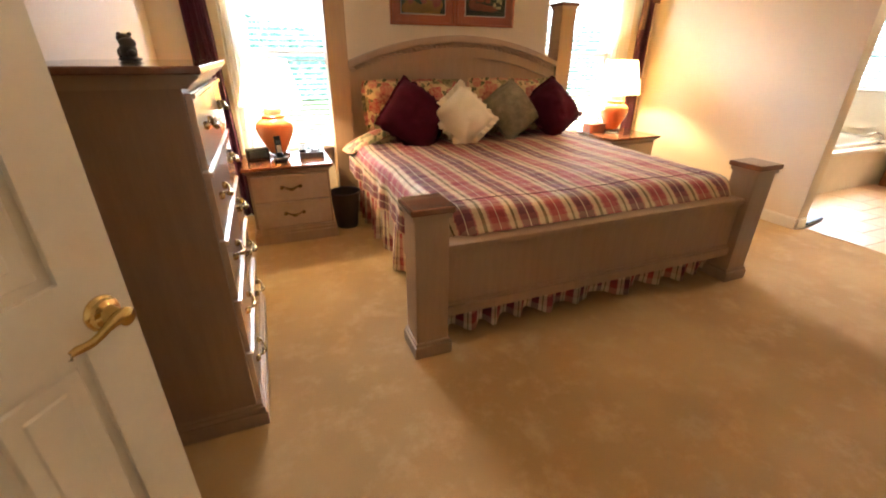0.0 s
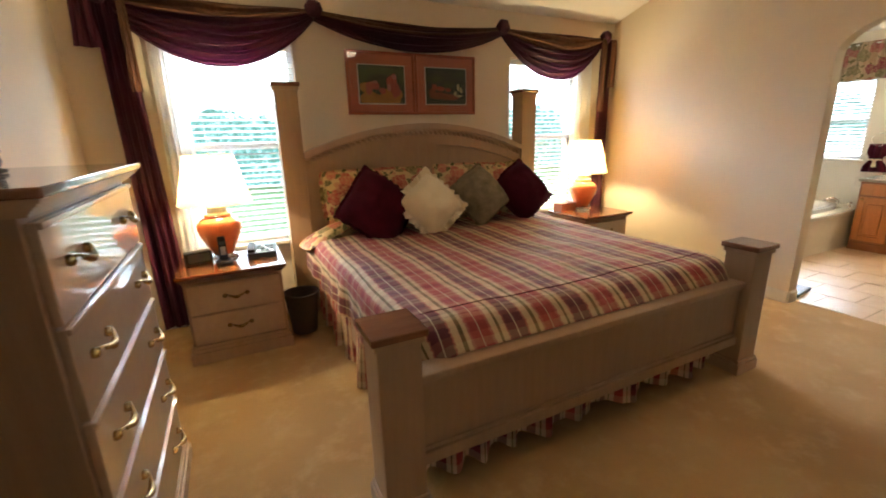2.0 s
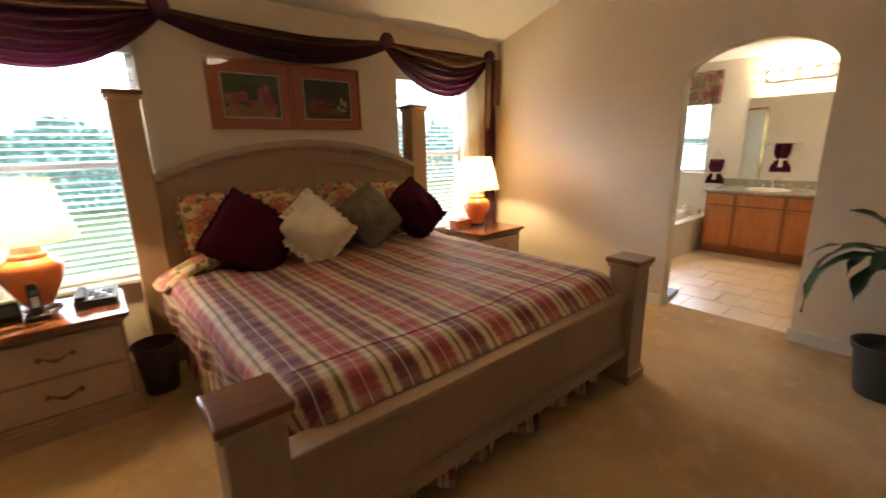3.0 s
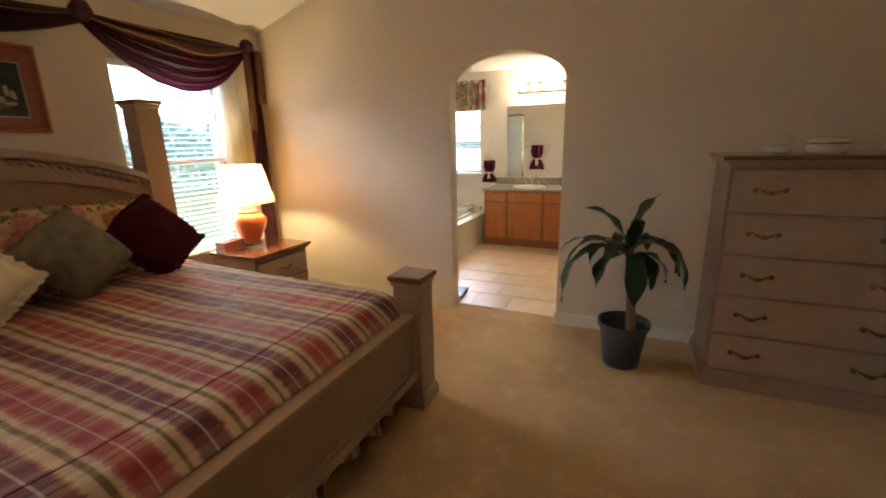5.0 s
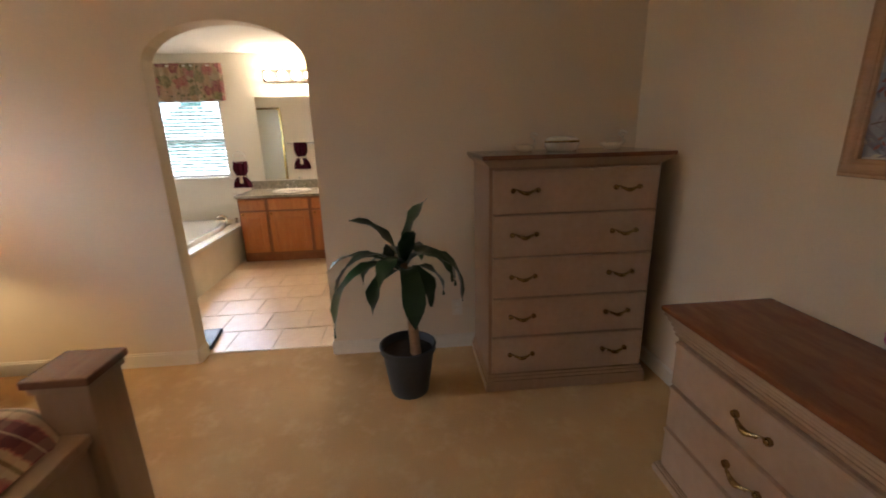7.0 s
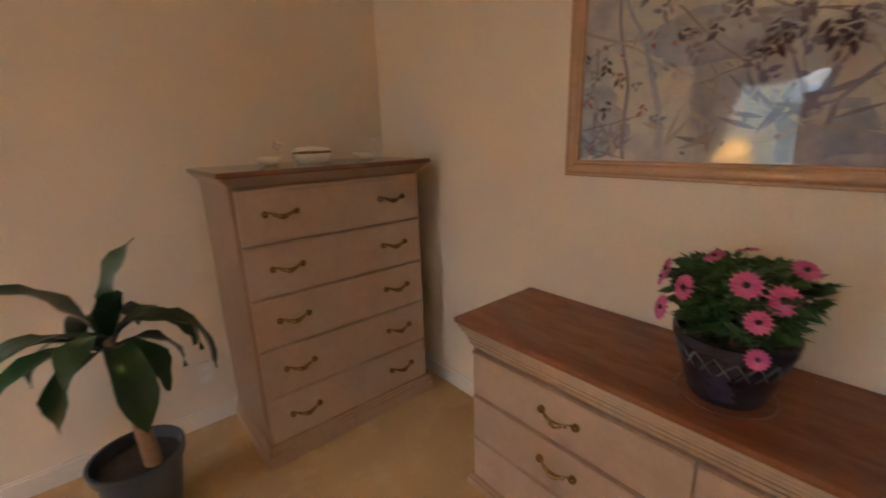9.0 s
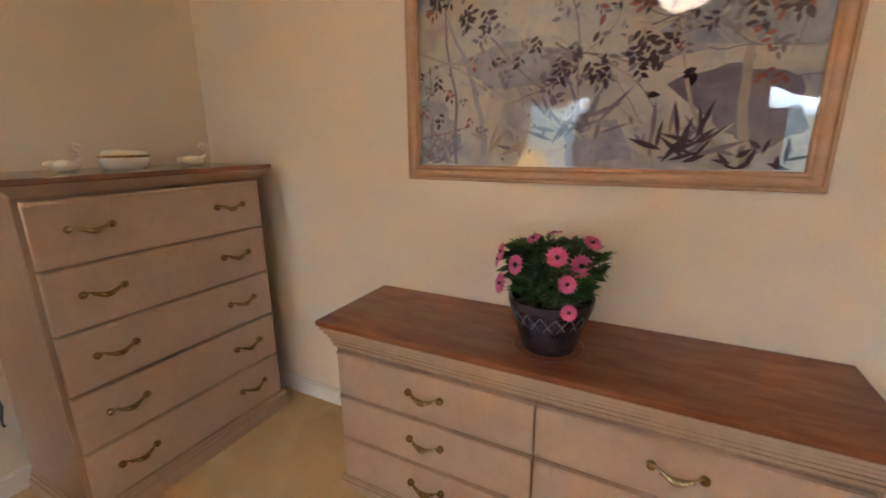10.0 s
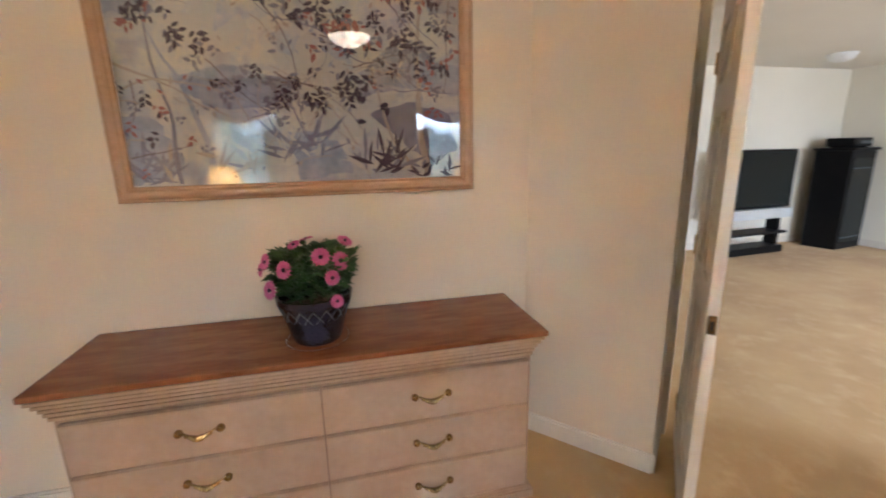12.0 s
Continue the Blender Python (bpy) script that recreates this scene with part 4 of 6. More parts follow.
knots = [(-0.20, 2.30), (1.11, 2.33), (2.81, 2.34), (4.10, 2.34)]
for (xa, za), (xb, zb), ts, ls, taupe in ((knots[0], knots[1], 0.02, 0.42, (0.0, 0.24)), (knots[1], knots[2], 0.07, 0.26, (0.0, 0.36)), (knots[2], knots[3], 0.02, 0.44, (0.04, 0.36))):
    part("swag", swag(xa, za, xb, zb, ts, ls, 0, 1, 0.05, 6.5, xa), DRAPE, drape, "burgundy folds", True)
    part("swag", swag(xa, za, xb, zb, ts - 0.01, ls, taupe[0], taupe[1], 0.068, 6.5, xa), TAUPE, drape, "taupe folds", True)
for i, (x, z) in enumerate(knots):
    k = bmesh.new()
    bmesh.ops.create_icosphere(k, subdivisions=3, radius=1)
    for v in k.verts:
        v.co *= 1 + 0.22 * noise.noise(v.co * 2.2 + Vector((i, 0, 0)))
    turned(k, pose(x, -0.085, z) @ Matrix.Diagonal((0.062, 0.055, 0.062, 1)))
    part("knot", k, DRAPE, drape, "gathered rosette", True)


def tail(x0, x1, z0, z1, off, folds, amp, slant=0.0):
    def at(u, v):
        squeeze = 0.75 + 0.25 * v
        xm = (x0 + x1) / 2 + slant * v
        return (xm + (u - 0.5) * (x1 - x0) * squeeze, -off - amp * (1 + math.sin(u * folds * 2 * math.pi + 0.6 * math.sin(v * 5) + 2.2 * noise.noise(Vector((u * 4, v * 1.5, x0)))) + 0.45 * math.sin(u * folds * 5.1 * math.pi + 2 * v)), z0 + (z1 - z0) * v)
    return sheet(40, 24, at)


part("tail", tail(-0.27, -0.06, 2.30, 0.03, 0.05, 3.5, 0.022, 0.06), DRAPE, drape, "long burgundy tail", True)
part("tail", tail(-0.11, -0.05, 2.30, 1.72, 0.10, 1, 0.012), TAUPE, drape, "short taupe tail", True)
part("tail", tail(-0.36, -0.20, 2.32, 1.98, 0.08, 2, 0.018), DRAPE, drape, "short burgundy tail", True)
part("tail", tail(4.03, 4.21, 2.32, 0.03, 0.05, 3.5, 0.022), DRAPE, drape, "long burgundy tail", True)
part("tail", tail(4.02, 4.10, 2.32, 1.60, 0.10, 2, 0.012), TAUPE, drape, "short taupe tail", True)
part("tail", tail(4.15, 4.25, 2.32, 1.85, 0.09, 2, 0.012), TAUPE, drape, "short taupe tail", True)
for x0, x1 in ((-0.02, 0.20), (3.74, 4.02)):
    s = part("sheer_curtain", tail(x0, x1, 2.28, 0.05, 0.018, 5, 0.010), SHEER, None, "", True, pose(0, YN, 0))
    tagged(s, "white sheer curtain panel gathered beside the window", "curtain", "sheer curtains")

# ---- pictures over the bed ----
def small_picture(x, seed, tones):
    w, h = 0.60, 0.50
    p = thing("framed_picture", "colourful print in a red-brown wood frame with terracotta mat", "picture", pose(x, YN, 1.83), "pictures over the bed")
    part("frame", frame_ring(w / 2, h / 2, [(0, 0.002), (0, 0.026), (0.006, 0.032), (0.016, 0.032), (0.022, 0.024), (0.022, 0.002)]), PICWOOD, p, "", True)
    part("mat_board", box((-w / 2 + 0.015, -0.016, -h / 2 + 0.015), (w / 2 - 0.015, -0.008, h / 2 - 0.015)), MATBOARD, p)
    part("mat_edge", box((-0.208, -0.020, -0.168), (0.208, -0.015, 0.148)), WHITE, p)
    part("print", box((-0.20, -0.024, -0.160), (0.20, -0.019, 0.140)), surf("print_ground_tone", tones[0], tuple(2.2 * k for k in tones[0]), 0.7, 14, 0.0, fine=4), p)
    rp = random.Random(seed)
    for layer_no, (name, color, spots) in enumerate(tones[1]):
        bm = bmesh.new()
        for x0, z0, rx, rz in spots:
            ring = []
            for k in range(14):
                a = 2 * math.pi * k / 14
                q = rp.uniform(0.72, 1.12)
                ring.append(bm.verts.new((max(-0.198, min(0.198, x0 + rx * q * math.cos(a))), -0.0243 - 0.0003 * layer_no, max(-0.158, min(0.138, z0 + rz * q * math.sin(a))))))
            bm.faces.new(ring)
        part(name, bm, surf(name + "_ink", tuple(0.7 * k for k in color), color, 0.7, 22, 0.0, fine=4), p)
    part("glass", box((-w / 2 + 0.018, -0.029, -h / 2 + 0.018), (w / 2 - 0.018, -0.0265, h / 2 - 0.018)), GLASS, p).visible_shadow = False
    return p


wp = thing("framed_picture", "small picture under glass in a tan wood frame over the chest", "picture", pose(XW, 2.30, 1.79, 0, 0, 90))
part("frame", frame_ring(0.30, 0.25, [(0, 0.002), (0, 0.018), (0.008, 0.028), (0.024, 0.030), (0.034, 0.022), (0.034, 0.002)]), FRAMEW, wp, "", True)
part("mat_board", box((-0.272, -0.008, -0.222), (0.272, -0.003, 0.222)), WHITE, wp)
part("print", box((-0.19, -0.011, -0.14), (0.19, -0.007, 0.14)), floral("pale_print", (0.40, 0.42, 0.36), [(0.22, 0.26, 0.2), (0.45, 0.3, 0.25), (0.3, 0.34, 0.4)], 9), wp)
part("glass", box((-0.27, -0.020, -0.22), (0.27, -0.0175, 0.22)), GLASS, wp).visible_shadow = False
small_picture(1.635, 3, ((0.03, 0.045, 0.022), (("printed_field", (0.55, 0.27, 0.06), [(-0.12, -0.12, 0.11, 0.06), (0.0, -0.13, 0.12, 0.04), (0.08, -0.10, 0.10, 0.07), (-0.15, -0.03, 0.05, 0.04)]), ("printed_shrubs", (0.10, 0.14, 0.05), [(-0.16, 0.06, 0.04, 0.05), (0.17, 0.07, 0.03, 0.06), (0.0, 0.10, 0.18, 0.03)]),
                                                       ("printed_shapes", (0.52, 0.13, 0.10), [(-0.08, -0.02, 0.06, 0.035), (-0.12, -0.04, 0.03, 0.06), (0.09, 0.00, 0.06, 0.08), (0.12, -0.06, 0.05, 0.06), (0.0, -0.06, 0.03, 0.03)]), ("printed_lights", (0.60, 0.30, 0.26), [(0.11, 0.05, 0.025, 0.02), (-0.06, 0.01, 0.02, 0.012), (0.06, -0.03, 0.02, 0.03)]))))
small_picture(2.240, 8, ((0.022, 0.032, 0.018), (("printed_bed", (0.34, 0.10, 0.04), [(-0.08, -0.09, 0.10, 0.035), (0.04, -0.10, 0.10, 0.03), (-0.14, -0.06, 0.04, 0.03)]), ("printed_shrubs", (0.08, 0.11, 0.04), [(-0.10, 0.05, 0.09, 0.03), (0.12, 0.09, 0.07, 0.025), (0.02, 0.0, 0.06, 0.03)]),
                                                       ("printed_shapes", (0.48, 0.10, 0.05), [(-0.06, -0.03, 0.05, 0.022), (0.02, -0.04, 0.03, 0.02), (-0.12, -0.02, 0.025, 0.03)]), ("printed_blooms", (0.74, 0.66, 0.34), [(0.12, -0.02, 0.015, 0.035), (0.15, -0.04, 0.015, 0.03), (0.09, -0.07, 0.02, 0.018), (0.13, -0.09, 0.03, 0.012)]))))

# ---- doors ----
def door_leaf(name, w, m, label, lever, strike):
    """A six-panel door leaf; hinge edge at x = 0, free edge at x = w."""
    d = tagged(new(name), label, "door", kind="structure")
    d.matrix_basis = m
    h, z0, t = 2.03, 0.012, 0.0175
    rows = [(0.22, 0.86), (1.00, 1.58), (1.70, 1.92)]
    xs = [(0.11, w / 2 - 0.045), (w / 2 + 0.045, w - 0.11)]
    bm = empty_bm()
    zs = [z0] + [z for r in rows for z in r] + [h]
    for i in range(0, len(zs), 2):
        box((0.0, -t, zs[i]), (w, t, zs[i + 1]), 0.0, bm)
    for lo, hi in rows:
        for a, b in ((0.0, 0.11), (w / 2 - 0.045, w / 2 + 0.045), (w - 0.11, w)):
            box((a, -t, lo), (b, t, hi), 0.0, bm)
    part("leaf", bm, DOORM, d)
    for lo, hi in rows:
        for a, b in xs:
            p = box((a, -0.006, lo), (b, 0.006, hi))
            box((a + 0.012, -0.011, lo + 0.012), (b - 0.012, 0.011, hi - 0.012), 0.010, p, 1)
            box((a + 0.045, -0.015, lo + 0.045), (b - 0.045, 0.015, hi - 0.045), 0.008, p, 1)
            part("panel", p, DOORM, d)
    if lever:
        for s in (-1, 1):
            zc = 0.915
            hd = turned(lathe([(0, 0), (0.034, 0), (0.035, 0.004), (0.033, 0.008), (0.029, 0.010), (0.027, 0.016), (0.018, 0.020), (0.014, 0.030), (0.013, 0.046), (0.017, 0.050), (0.018, 0.058), (0.012, 0.064), (0, 0.066)], 28), pose(w - 0.062, s * t, zc, -90 * s, 0, 0))
            pts = [(w - 0.050 - 0.0125 * k, s * (t + 0.055 - 0.0012 * k), zc - 0.0012 * k + 0.006 * math.sin(k * 0.75)) for k in range(9)] + [(w - 0.160, s * (t + 0.044), zc - 0.012), (w - 0.164, s * (t + 0.043), zc - 0.022)]
            join(hd, tube(pts, [0.009, 0.014, 0.013, 0.010, 0.008, 0.0075, 0.0075, 0.0075, 0.008, 0.007, 0.004], 12))
            part("lever_handle", hd, BRASS, d, "polished brass lever", True)
    if strike:
        sp = box((w - 0.001, -0.013, 0.86), (w + 0.0015, 0.013, 0.925))
        part("strike_plate", sp, PULL, d, "dark brass plate in the door edge")
        # No hole is cut: a black plate paints its dark inside.
        part("latch_hole", box((w + 0.001, -0.006, 0.875), (w + 0.0022, 0.006, 0.905)), BLACK, d)
    for z in (0.20, 1.02, 1.80):
        hg = tube([(-0.004, -t - 0.004, z - 0.045), (-0.004, -t - 0.004, z + 0.045)], 0.006, 10)
        box((-0.003, -t, z - 0.044), (-0.001, t, z + 0.044), 0, hg)
        box((-0.030, -t - 0.006, z - 0.044), (-0.004, -t - 0.004, z + 0.044), 0, hg)
        part("hinge", hg, BRASS, d, "brass butt hinge", True)
    return d


door_leaf("door_1", 0.66, pose(-0.450, 0.62, 0, 0, 0, 57.5), "cream six-panel door with brass lever, standing open", True, False)
door_leaf("door_2", 0.69, pose(0.535, -0.378, 0, 0, 0, 49.3), "cream six-panel door leaf standing open on its brass hinges", False, True)

# ---- large painting over the dresser ----
PAINTING = thing("large_painting", "large floral print under glass in a tan wood frame", "painting", pose(2.25, YS, 0, 0, 0, 180))
fw0, fz0, fz1 = 0.708, 1.293, 2.29
fb = turned(frame_ring(fw0, (fz1 - fz0) / 2, [(0, 0.002), (0, 0.018), (0.004, 0.024), (0.012, 0.025), (0.017, 0.034), (0.026, 0.041), (0.036, 0.041), (0.045, 0.034), (0.049, 0.028), (0.056, 0.030), (0.061, 0.026), (0.061, 0.002)]), pose(0, 0, (fz0 + fz1) / 2))
part("frame", fb, FRAMEW, PAINTING, "moulded tan wood frame", True)


def print_ground():
    m, t, p = node_mat("print_ground")
    v = coords(t, (1, 1, 1))
    big = noise_tex(t, v, 5.5, 6, 0.66)
    fine = noise_tex(t, v, 26, 5, 0.65)
    base = ramp(t, big, [(0.34, (0.38, 0.36, 0.44)), (0.45, (0.52, 0.52, 0.54)), (0.54, (0.72, 0.66, 0.55)), (0.68, (0.52, 0.52, 0.56))])
    t.links.new(mix(t, math_node(t, "MULTIPLY", fine, 0.45), base, (0.66, 0.60, 0.52)), p.inputs["Base Color"])
    p.inputs["Roughness"].default_value = 0.8
    return m


part("print", box((-0.665, -0.010, 1.345), (0.665, -0.004, 2.24)), print_ground(), PAINTING, "pale blue and cream printed ground")
INKS = {"purple": surf("ink_purple", (0.055, 0.035, 0.065), (0.12, 0.075, 0.11), 0.8, 30, 0), "rose": surf("ink_rose", (0.34, 0.10, 0.10), (0.45, 0.19, 0.16), 0.8, 30, 0), "blue": surf("ink_blue", (0.29, 0.31, 0.40), (0.54, 0.53, 0.56), 0.8, 7, 0, fine=6),
        "twig": surf("ink_twig", (0.45, 0.36, 0.29), (0.58, 0.48, 0.40), 0.8, 20, 0), "bark": surf("ink_bark", (0.20, 0.14, 0.15), (0.30, 0.21, 0.21), 0.8, 20, 0), "pale": surf("ink_pale", (0.60, 0.55, 0.47), (0.68, 0.62, 0.54), 0.8, 9, 0), "grey": surf("ink_grey", (0.20, 0.18, 0.24), (0.36, 0.32, 0.37), 0.8, 14, 0)}
rng = random.Random(11)
ink = {k: bmesh.new() for k in INKS}
depth = {"blue": -0.0108, "pale": -0.0112, "grey": -0.0116, "twig": -0.012, "bark": -0.0124, "rose": -0.0128, "purple": -0.0132}


layer = [0.0]


def inside_print(x, z):
    return (min(0.655, max(-0.655, x)), min(2.225, max(1.358, z)))


def flat(kind, pts):
    pts = [inside_print(*p) for p in pts]
    if abs(sum(a[0] * b[1] - b[0] * a[1] for a, b in zip(pts, pts[1:] + pts[:1]))) > 1e-6:
        layer[0] -= 1.5e-6
        ink[kind].faces.new([ink[kind].verts.new((x, depth[kind] + layer[0], z)) for x, z in pts])


def ink_leaf(kind, x, z, a, l, wd):
    c, s = math.cos(a), math.sin(a)
    pts = [(0, 0), (0.25, 0.8), (0.5, 1.0), (0.75, 0.62), (1.0, 0.0), (0.75, -0.55), (0.5, -0.95), (0.25, -0.8)]
    flat(kind, [(x + (u * l) * c - v * wd * s, z + (u * l) * s + v * wd * c) for u, v in pts])


def ink_branch(kind, x, z, a, length, w0, leaves, leaf_kinds, size, curl=0.5):
    """A wandering stroke with leaves on both sides."""
    n, pts = 14, []
    for k in range(n + 1):
        pts.append((x, z, a, w0 * (1 - 0.75 * k / n)))
        a += rng.uniform(-curl, curl) * 0.4
        x, z = x + math.cos(a) * length / n, z + math.sin(a) * length / n
    for (xa, za, aa, wa), (xb, zb, ab, wb) in zip(pts, pts[1:]):
        flat(kind, [(xa - wa * math.sin(aa), za + wa * math.cos(aa)), (xb - wb * math.sin(ab), zb + wb * math.cos(ab)), (xb + wb * math.sin(ab), zb - wb * math.cos(ab)), (xa + wa * math.sin(aa), za - wa * math.cos(aa))])
    for k in range(leaves):
        px, pz, pa, _ = pts[rng.randrange(2, n + 1)]
        ink_leaf(rng.choice(leaf_kinds), px + rng.uniform(-0.02, 0.02), pz + rng.uniform(-0.02, 0.02), pa + rng.choice((-1, 1)) * rng.uniform(0.5, 1.4), size * rng.uniform(0.7, 1.25), size * rng.uniform(0.16, 0.3))


def rock(kind, pts):
    """A rock with a broken outline round the given corners."""
    out = []
    for (xa, za), (xb, zb) in zip(pts, pts[1:] + pts[:1]):
        for k in range(5):
            j = 0.012 * (k > 0)
            out.append((xa + (xb - xa) * k / 5 + rng.uniform(-j, j), za + (zb - za) * k / 5 + rng.uniform(-j, j)))
    flat(kind, out)


rock("blue", [(0.22, 1.78), (0.36, 1.88), (0.50, 1.86), (0.66, 1.80), (0.66, 1.70), (0.44, 1.72), (0.30, 1.74)])
rock("grey", [(0.26, 1.62), (0.42, 1.67), (0.60, 1.62), (0.64, 1.48), (0.52, 1.40), (0.40, 1.50)])
rock("blue", [(0.40, 2.22), (0.66, 2.22), (0.66, 1.98), (0.52, 2.02)])
rock("blue", [(-0.66, 2.20), (-0.50, 2.22), (-0.44, 2.06), (-0.54, 1.98), (-0.66, 1.96)])
rock("blue", [(-0.46, 1.76), (-0.24, 1.80), (-0.02, 1.74), (-0.10, 1.66), (-0.36, 1.64)])
rock("blue", [(-0.66, 1.62), (-0.54, 1.60), (-0.46, 1.46), (-0.52, 1.36), (-0.66, 1.36)])
rock("blue", [(-0.08, 1.56), (0.12, 1.54), (0.18, 1.38), (-0.04, 1.36)])


def dove(x, z, s, flip):
    """A pale bird with spread wings and a fanned tail."""
    f = -1 if flip else 1
    for pts in ([(-0.10, 0.06), (-0.03, 0.05), (0.05, 0.0), (0.12, -0.06), (0.06, -0.065), (0.0, -0.055), (-0.06, -0.02)], [(-0.01, 0.04), (0.02, 0.11), (0.09, 0.16), (0.07, 0.07), (0.05, 0.0)], [(0.05, -0.01), (0.13, 0.05), (0.15, 0.02), (0.13, -0.04), (0.10, -0.05)]):
        flat("pale", [(x + f * a * s, z + b * s) for a, b in pts])


def bough(kind, x, z, a, length, leaves, kinds, size):
    """A thin twig carrying close clusters of three broad leaves."""
    ink_branch(kind, x, z, a, length, 0.003, 0, kinds, size, 0.5)
    for k in range(leaves):
        u = (k + 0.6) / leaves
        px, pz = x + math.cos(a) * length * u + rng.uniform(-0.07, 0.07), z + math.sin(a) * length * u + rng.uniform(-0.07, 0.07)
        turn, tone = rng.uniform(-2.6, -0.5), rng.choice(kinds)
        for d in range(rng.randrange(3, 6)):
            l = size * rng.uniform(0.6, 1.05)
            ox, oz = px + 0.011 * d * math.cos(turn), pz + 0.011 * d * math.sin(turn)
            ink_leaf(tone if rng.random() < 0.75 else "grey", ox, oz, turn + (0.9 if d % 2 else -0.9) + rng.uniform(-0.3, 0.3), l * 0.85, l * rng.uniform(0.16, 0.24))


dove(-0.36, 1.92, 1.2, False)
dove(0.22, 1.62, 1.6, True)
dove(-0.02, 1.80, 0.9, False)
# slim trunks and bare white twigs at the edge
for args in (("grey", -0.48, 1.36, 1.62, 0.80, 0.008, 4, ["rose"], 0.03), ("blue", -0.36, 1.36, 1.50, 0.60, 0.014, 0, ["grey"], 0.03), ("twig", -0.65, 1.80, -0.35, 0.42, 0.006, 0, ["twig"], 0.03), ("twig", -0.65, 1.70, 0.4, 0.45, 0.005, 4, ["rose"], 0.03), ("twig", 0.50, 1.36, 1.75, 0.90, 0.016, 3, ["rose"], 0.04),
             ("twig", 0.44, 1.38, 2.1, 0.5, 0.008, 2, ["rose"], 0.03), ("bark", -0.25, 2.20, -0.9, 0.75, 0.004, 6, ["grey"], 0.03), ("bark", -0.1, 1.78, -0.55, 0.42, 0.004, 2, ["purple"], 0.04), ("twig", 0.2, 1.5, 2.3, 0.5, 0.003, 4, ["grey"], 0.03)):
    ink_branch(*args)
for args in (("bark", -0.08, 1.74, -0.1, 0.36, 20, ["purple"], 0.050), ("bark", -0.05, 2.14, -0.8, 0.30, 18, ["purple", "rose", "purple"], 0.052), ("bark", 0.05, 1.92, 0.1, 0.30, 18, ["purple", "rose", "rose"], 0.048), ("bark", 0.34, 2.06, -0.9, 0.34, 18, ["purple", "grey"], 0.05),
             ("bark", -0.64, 2.08, -0.6, 0.28, 16, ["purple", "purple", "rose"], 0.05), ("bark", -0.60, 1.74, -1.2, 0.24, 8, ["rose", "grey", "purple"], 0.038), ("bark", 0.60, 2.14, -1.7, 0.46, 24, ["grey", "rose", "purple"], 0.045), ("bark", -0.34, 1.82, -0.5, 0.34, 18, ["grey", "purple", "grey"], 0.046),
             ("bark", 0.14, 2.20, -0.3, 0.38, 18, ["purple", "purple", "rose"], 0.05), ("bark", 0.20, 1.80, 0.3, 0.24, 7, ["purple", "grey"], 0.04), ("bark", -0.30, 2.16, -0.3, 0.26, 7, ["grey", "purple"], 0.04), ("bark", -0.64, 1.46, 0.2, 0.24, 8, ["grey", "rose", "grey"], 0.034)):
    bough(*args)
for cx, cz, n, kinds, l in ((0.30, 1.40, 40, ["purple", "purple", "grey", "pale"], 0.13), (-0.56, 1.38, 18, ["grey", "grey", "twig"], 0.12), (-0.02, 1.46, 34, ["grey", "blue", "pale"], 0.14), (-0.28, 1.40, 14, ["twig", "grey", "pale"], 0.12), (0.54, 1.37, 18, ["purple", "grey"], 0.08)):
    for k in range(n):
        ink_leaf(rng.choice(kinds), cx + rng.uniform(-0.08, 0.08), cz + rng.uniform(-0.03, 0.07), rng.uniform(0.1, 3.0), l * rng.uniform(0.5, 1.1), 0.005 + 0.005 * rng.random())
for k in range(40):
    ink_branch(rng.choice(["twig", "twig", "pale", "grey"]), rng.uniform(-0.64, 0.6), rng.uniform(1.40, 2.10), rng.uniform(0, 6.2), rng.uniform(0.16, 0.42), rng.uniform(0.0015, 0.003), rng.randrange(2, 7), ["grey", "blue", "twig", "pale", "grey"], rng.uniform(0.018, 0.035), 0.9)
for k in INKS:
    part("printed_" + {"purple": "dark_leaves", "rose": "red_leaves", "blue": "rocks", "twig": "pale_twigs", "bark": "branches", "pale": "doves", "grey": "grey_leaves"}[k], ink[k], INKS[k], PAINTING)
part("glass", box((-0.668, -0.0240, 1.345), (0.668, -0.0215, 2.24)), GLASS, PAINTING).visible_shadow = False


# ---- plants ----
def strap_leaf(bm, base, az, el, length, width, droop, fold=0.35):
    pts = []
    p, e = Vector(base), el
    n = 9
    for k in range(n + 1):
        pts.append((p.copy(), e))
        p = p + Vector((math.cos(az) * math.cos(e), math.sin(az) * math.cos(e), math.sin(e))) * (length / n)
        e = max(-1.45, e - droop / n * (1.5 - 1.0 * k / n if droop > 1.9 else 0.5 + 1.0 * k / n))
    side = Vector((-math.sin(az), math.cos(az), 0))
    rows = []
    for k, (q, e) in enumerate(pts):
        u = k / n
        w = 0.92 * width * (0.30 + 0.70 * math.sin(min(1.0, u * 1.5) * math.pi / 2)) * max(0.0, 1 - max(0.0, (u - 0.55) / 0.45) ** 2.2) * 0.5
        up = Vector((-math.cos(az) * math.sin(e), -math.sin(az) * math.sin(e), math.cos(e)))
        rip = 0.010 * math.sin(k * 1.7 + az * 3)
        rows.append([bm.verts.new(q + side * w + up * (w * fold + rip)), bm.verts.new(q), bm.verts.new(q - side * w + up * (w * fold - rip))])
    for a, b in zip(rows, rows[1:]):
        for j in (0, 1):
            bm.faces.new((a[j], a[j + 1], b[j + 1], b[j]))


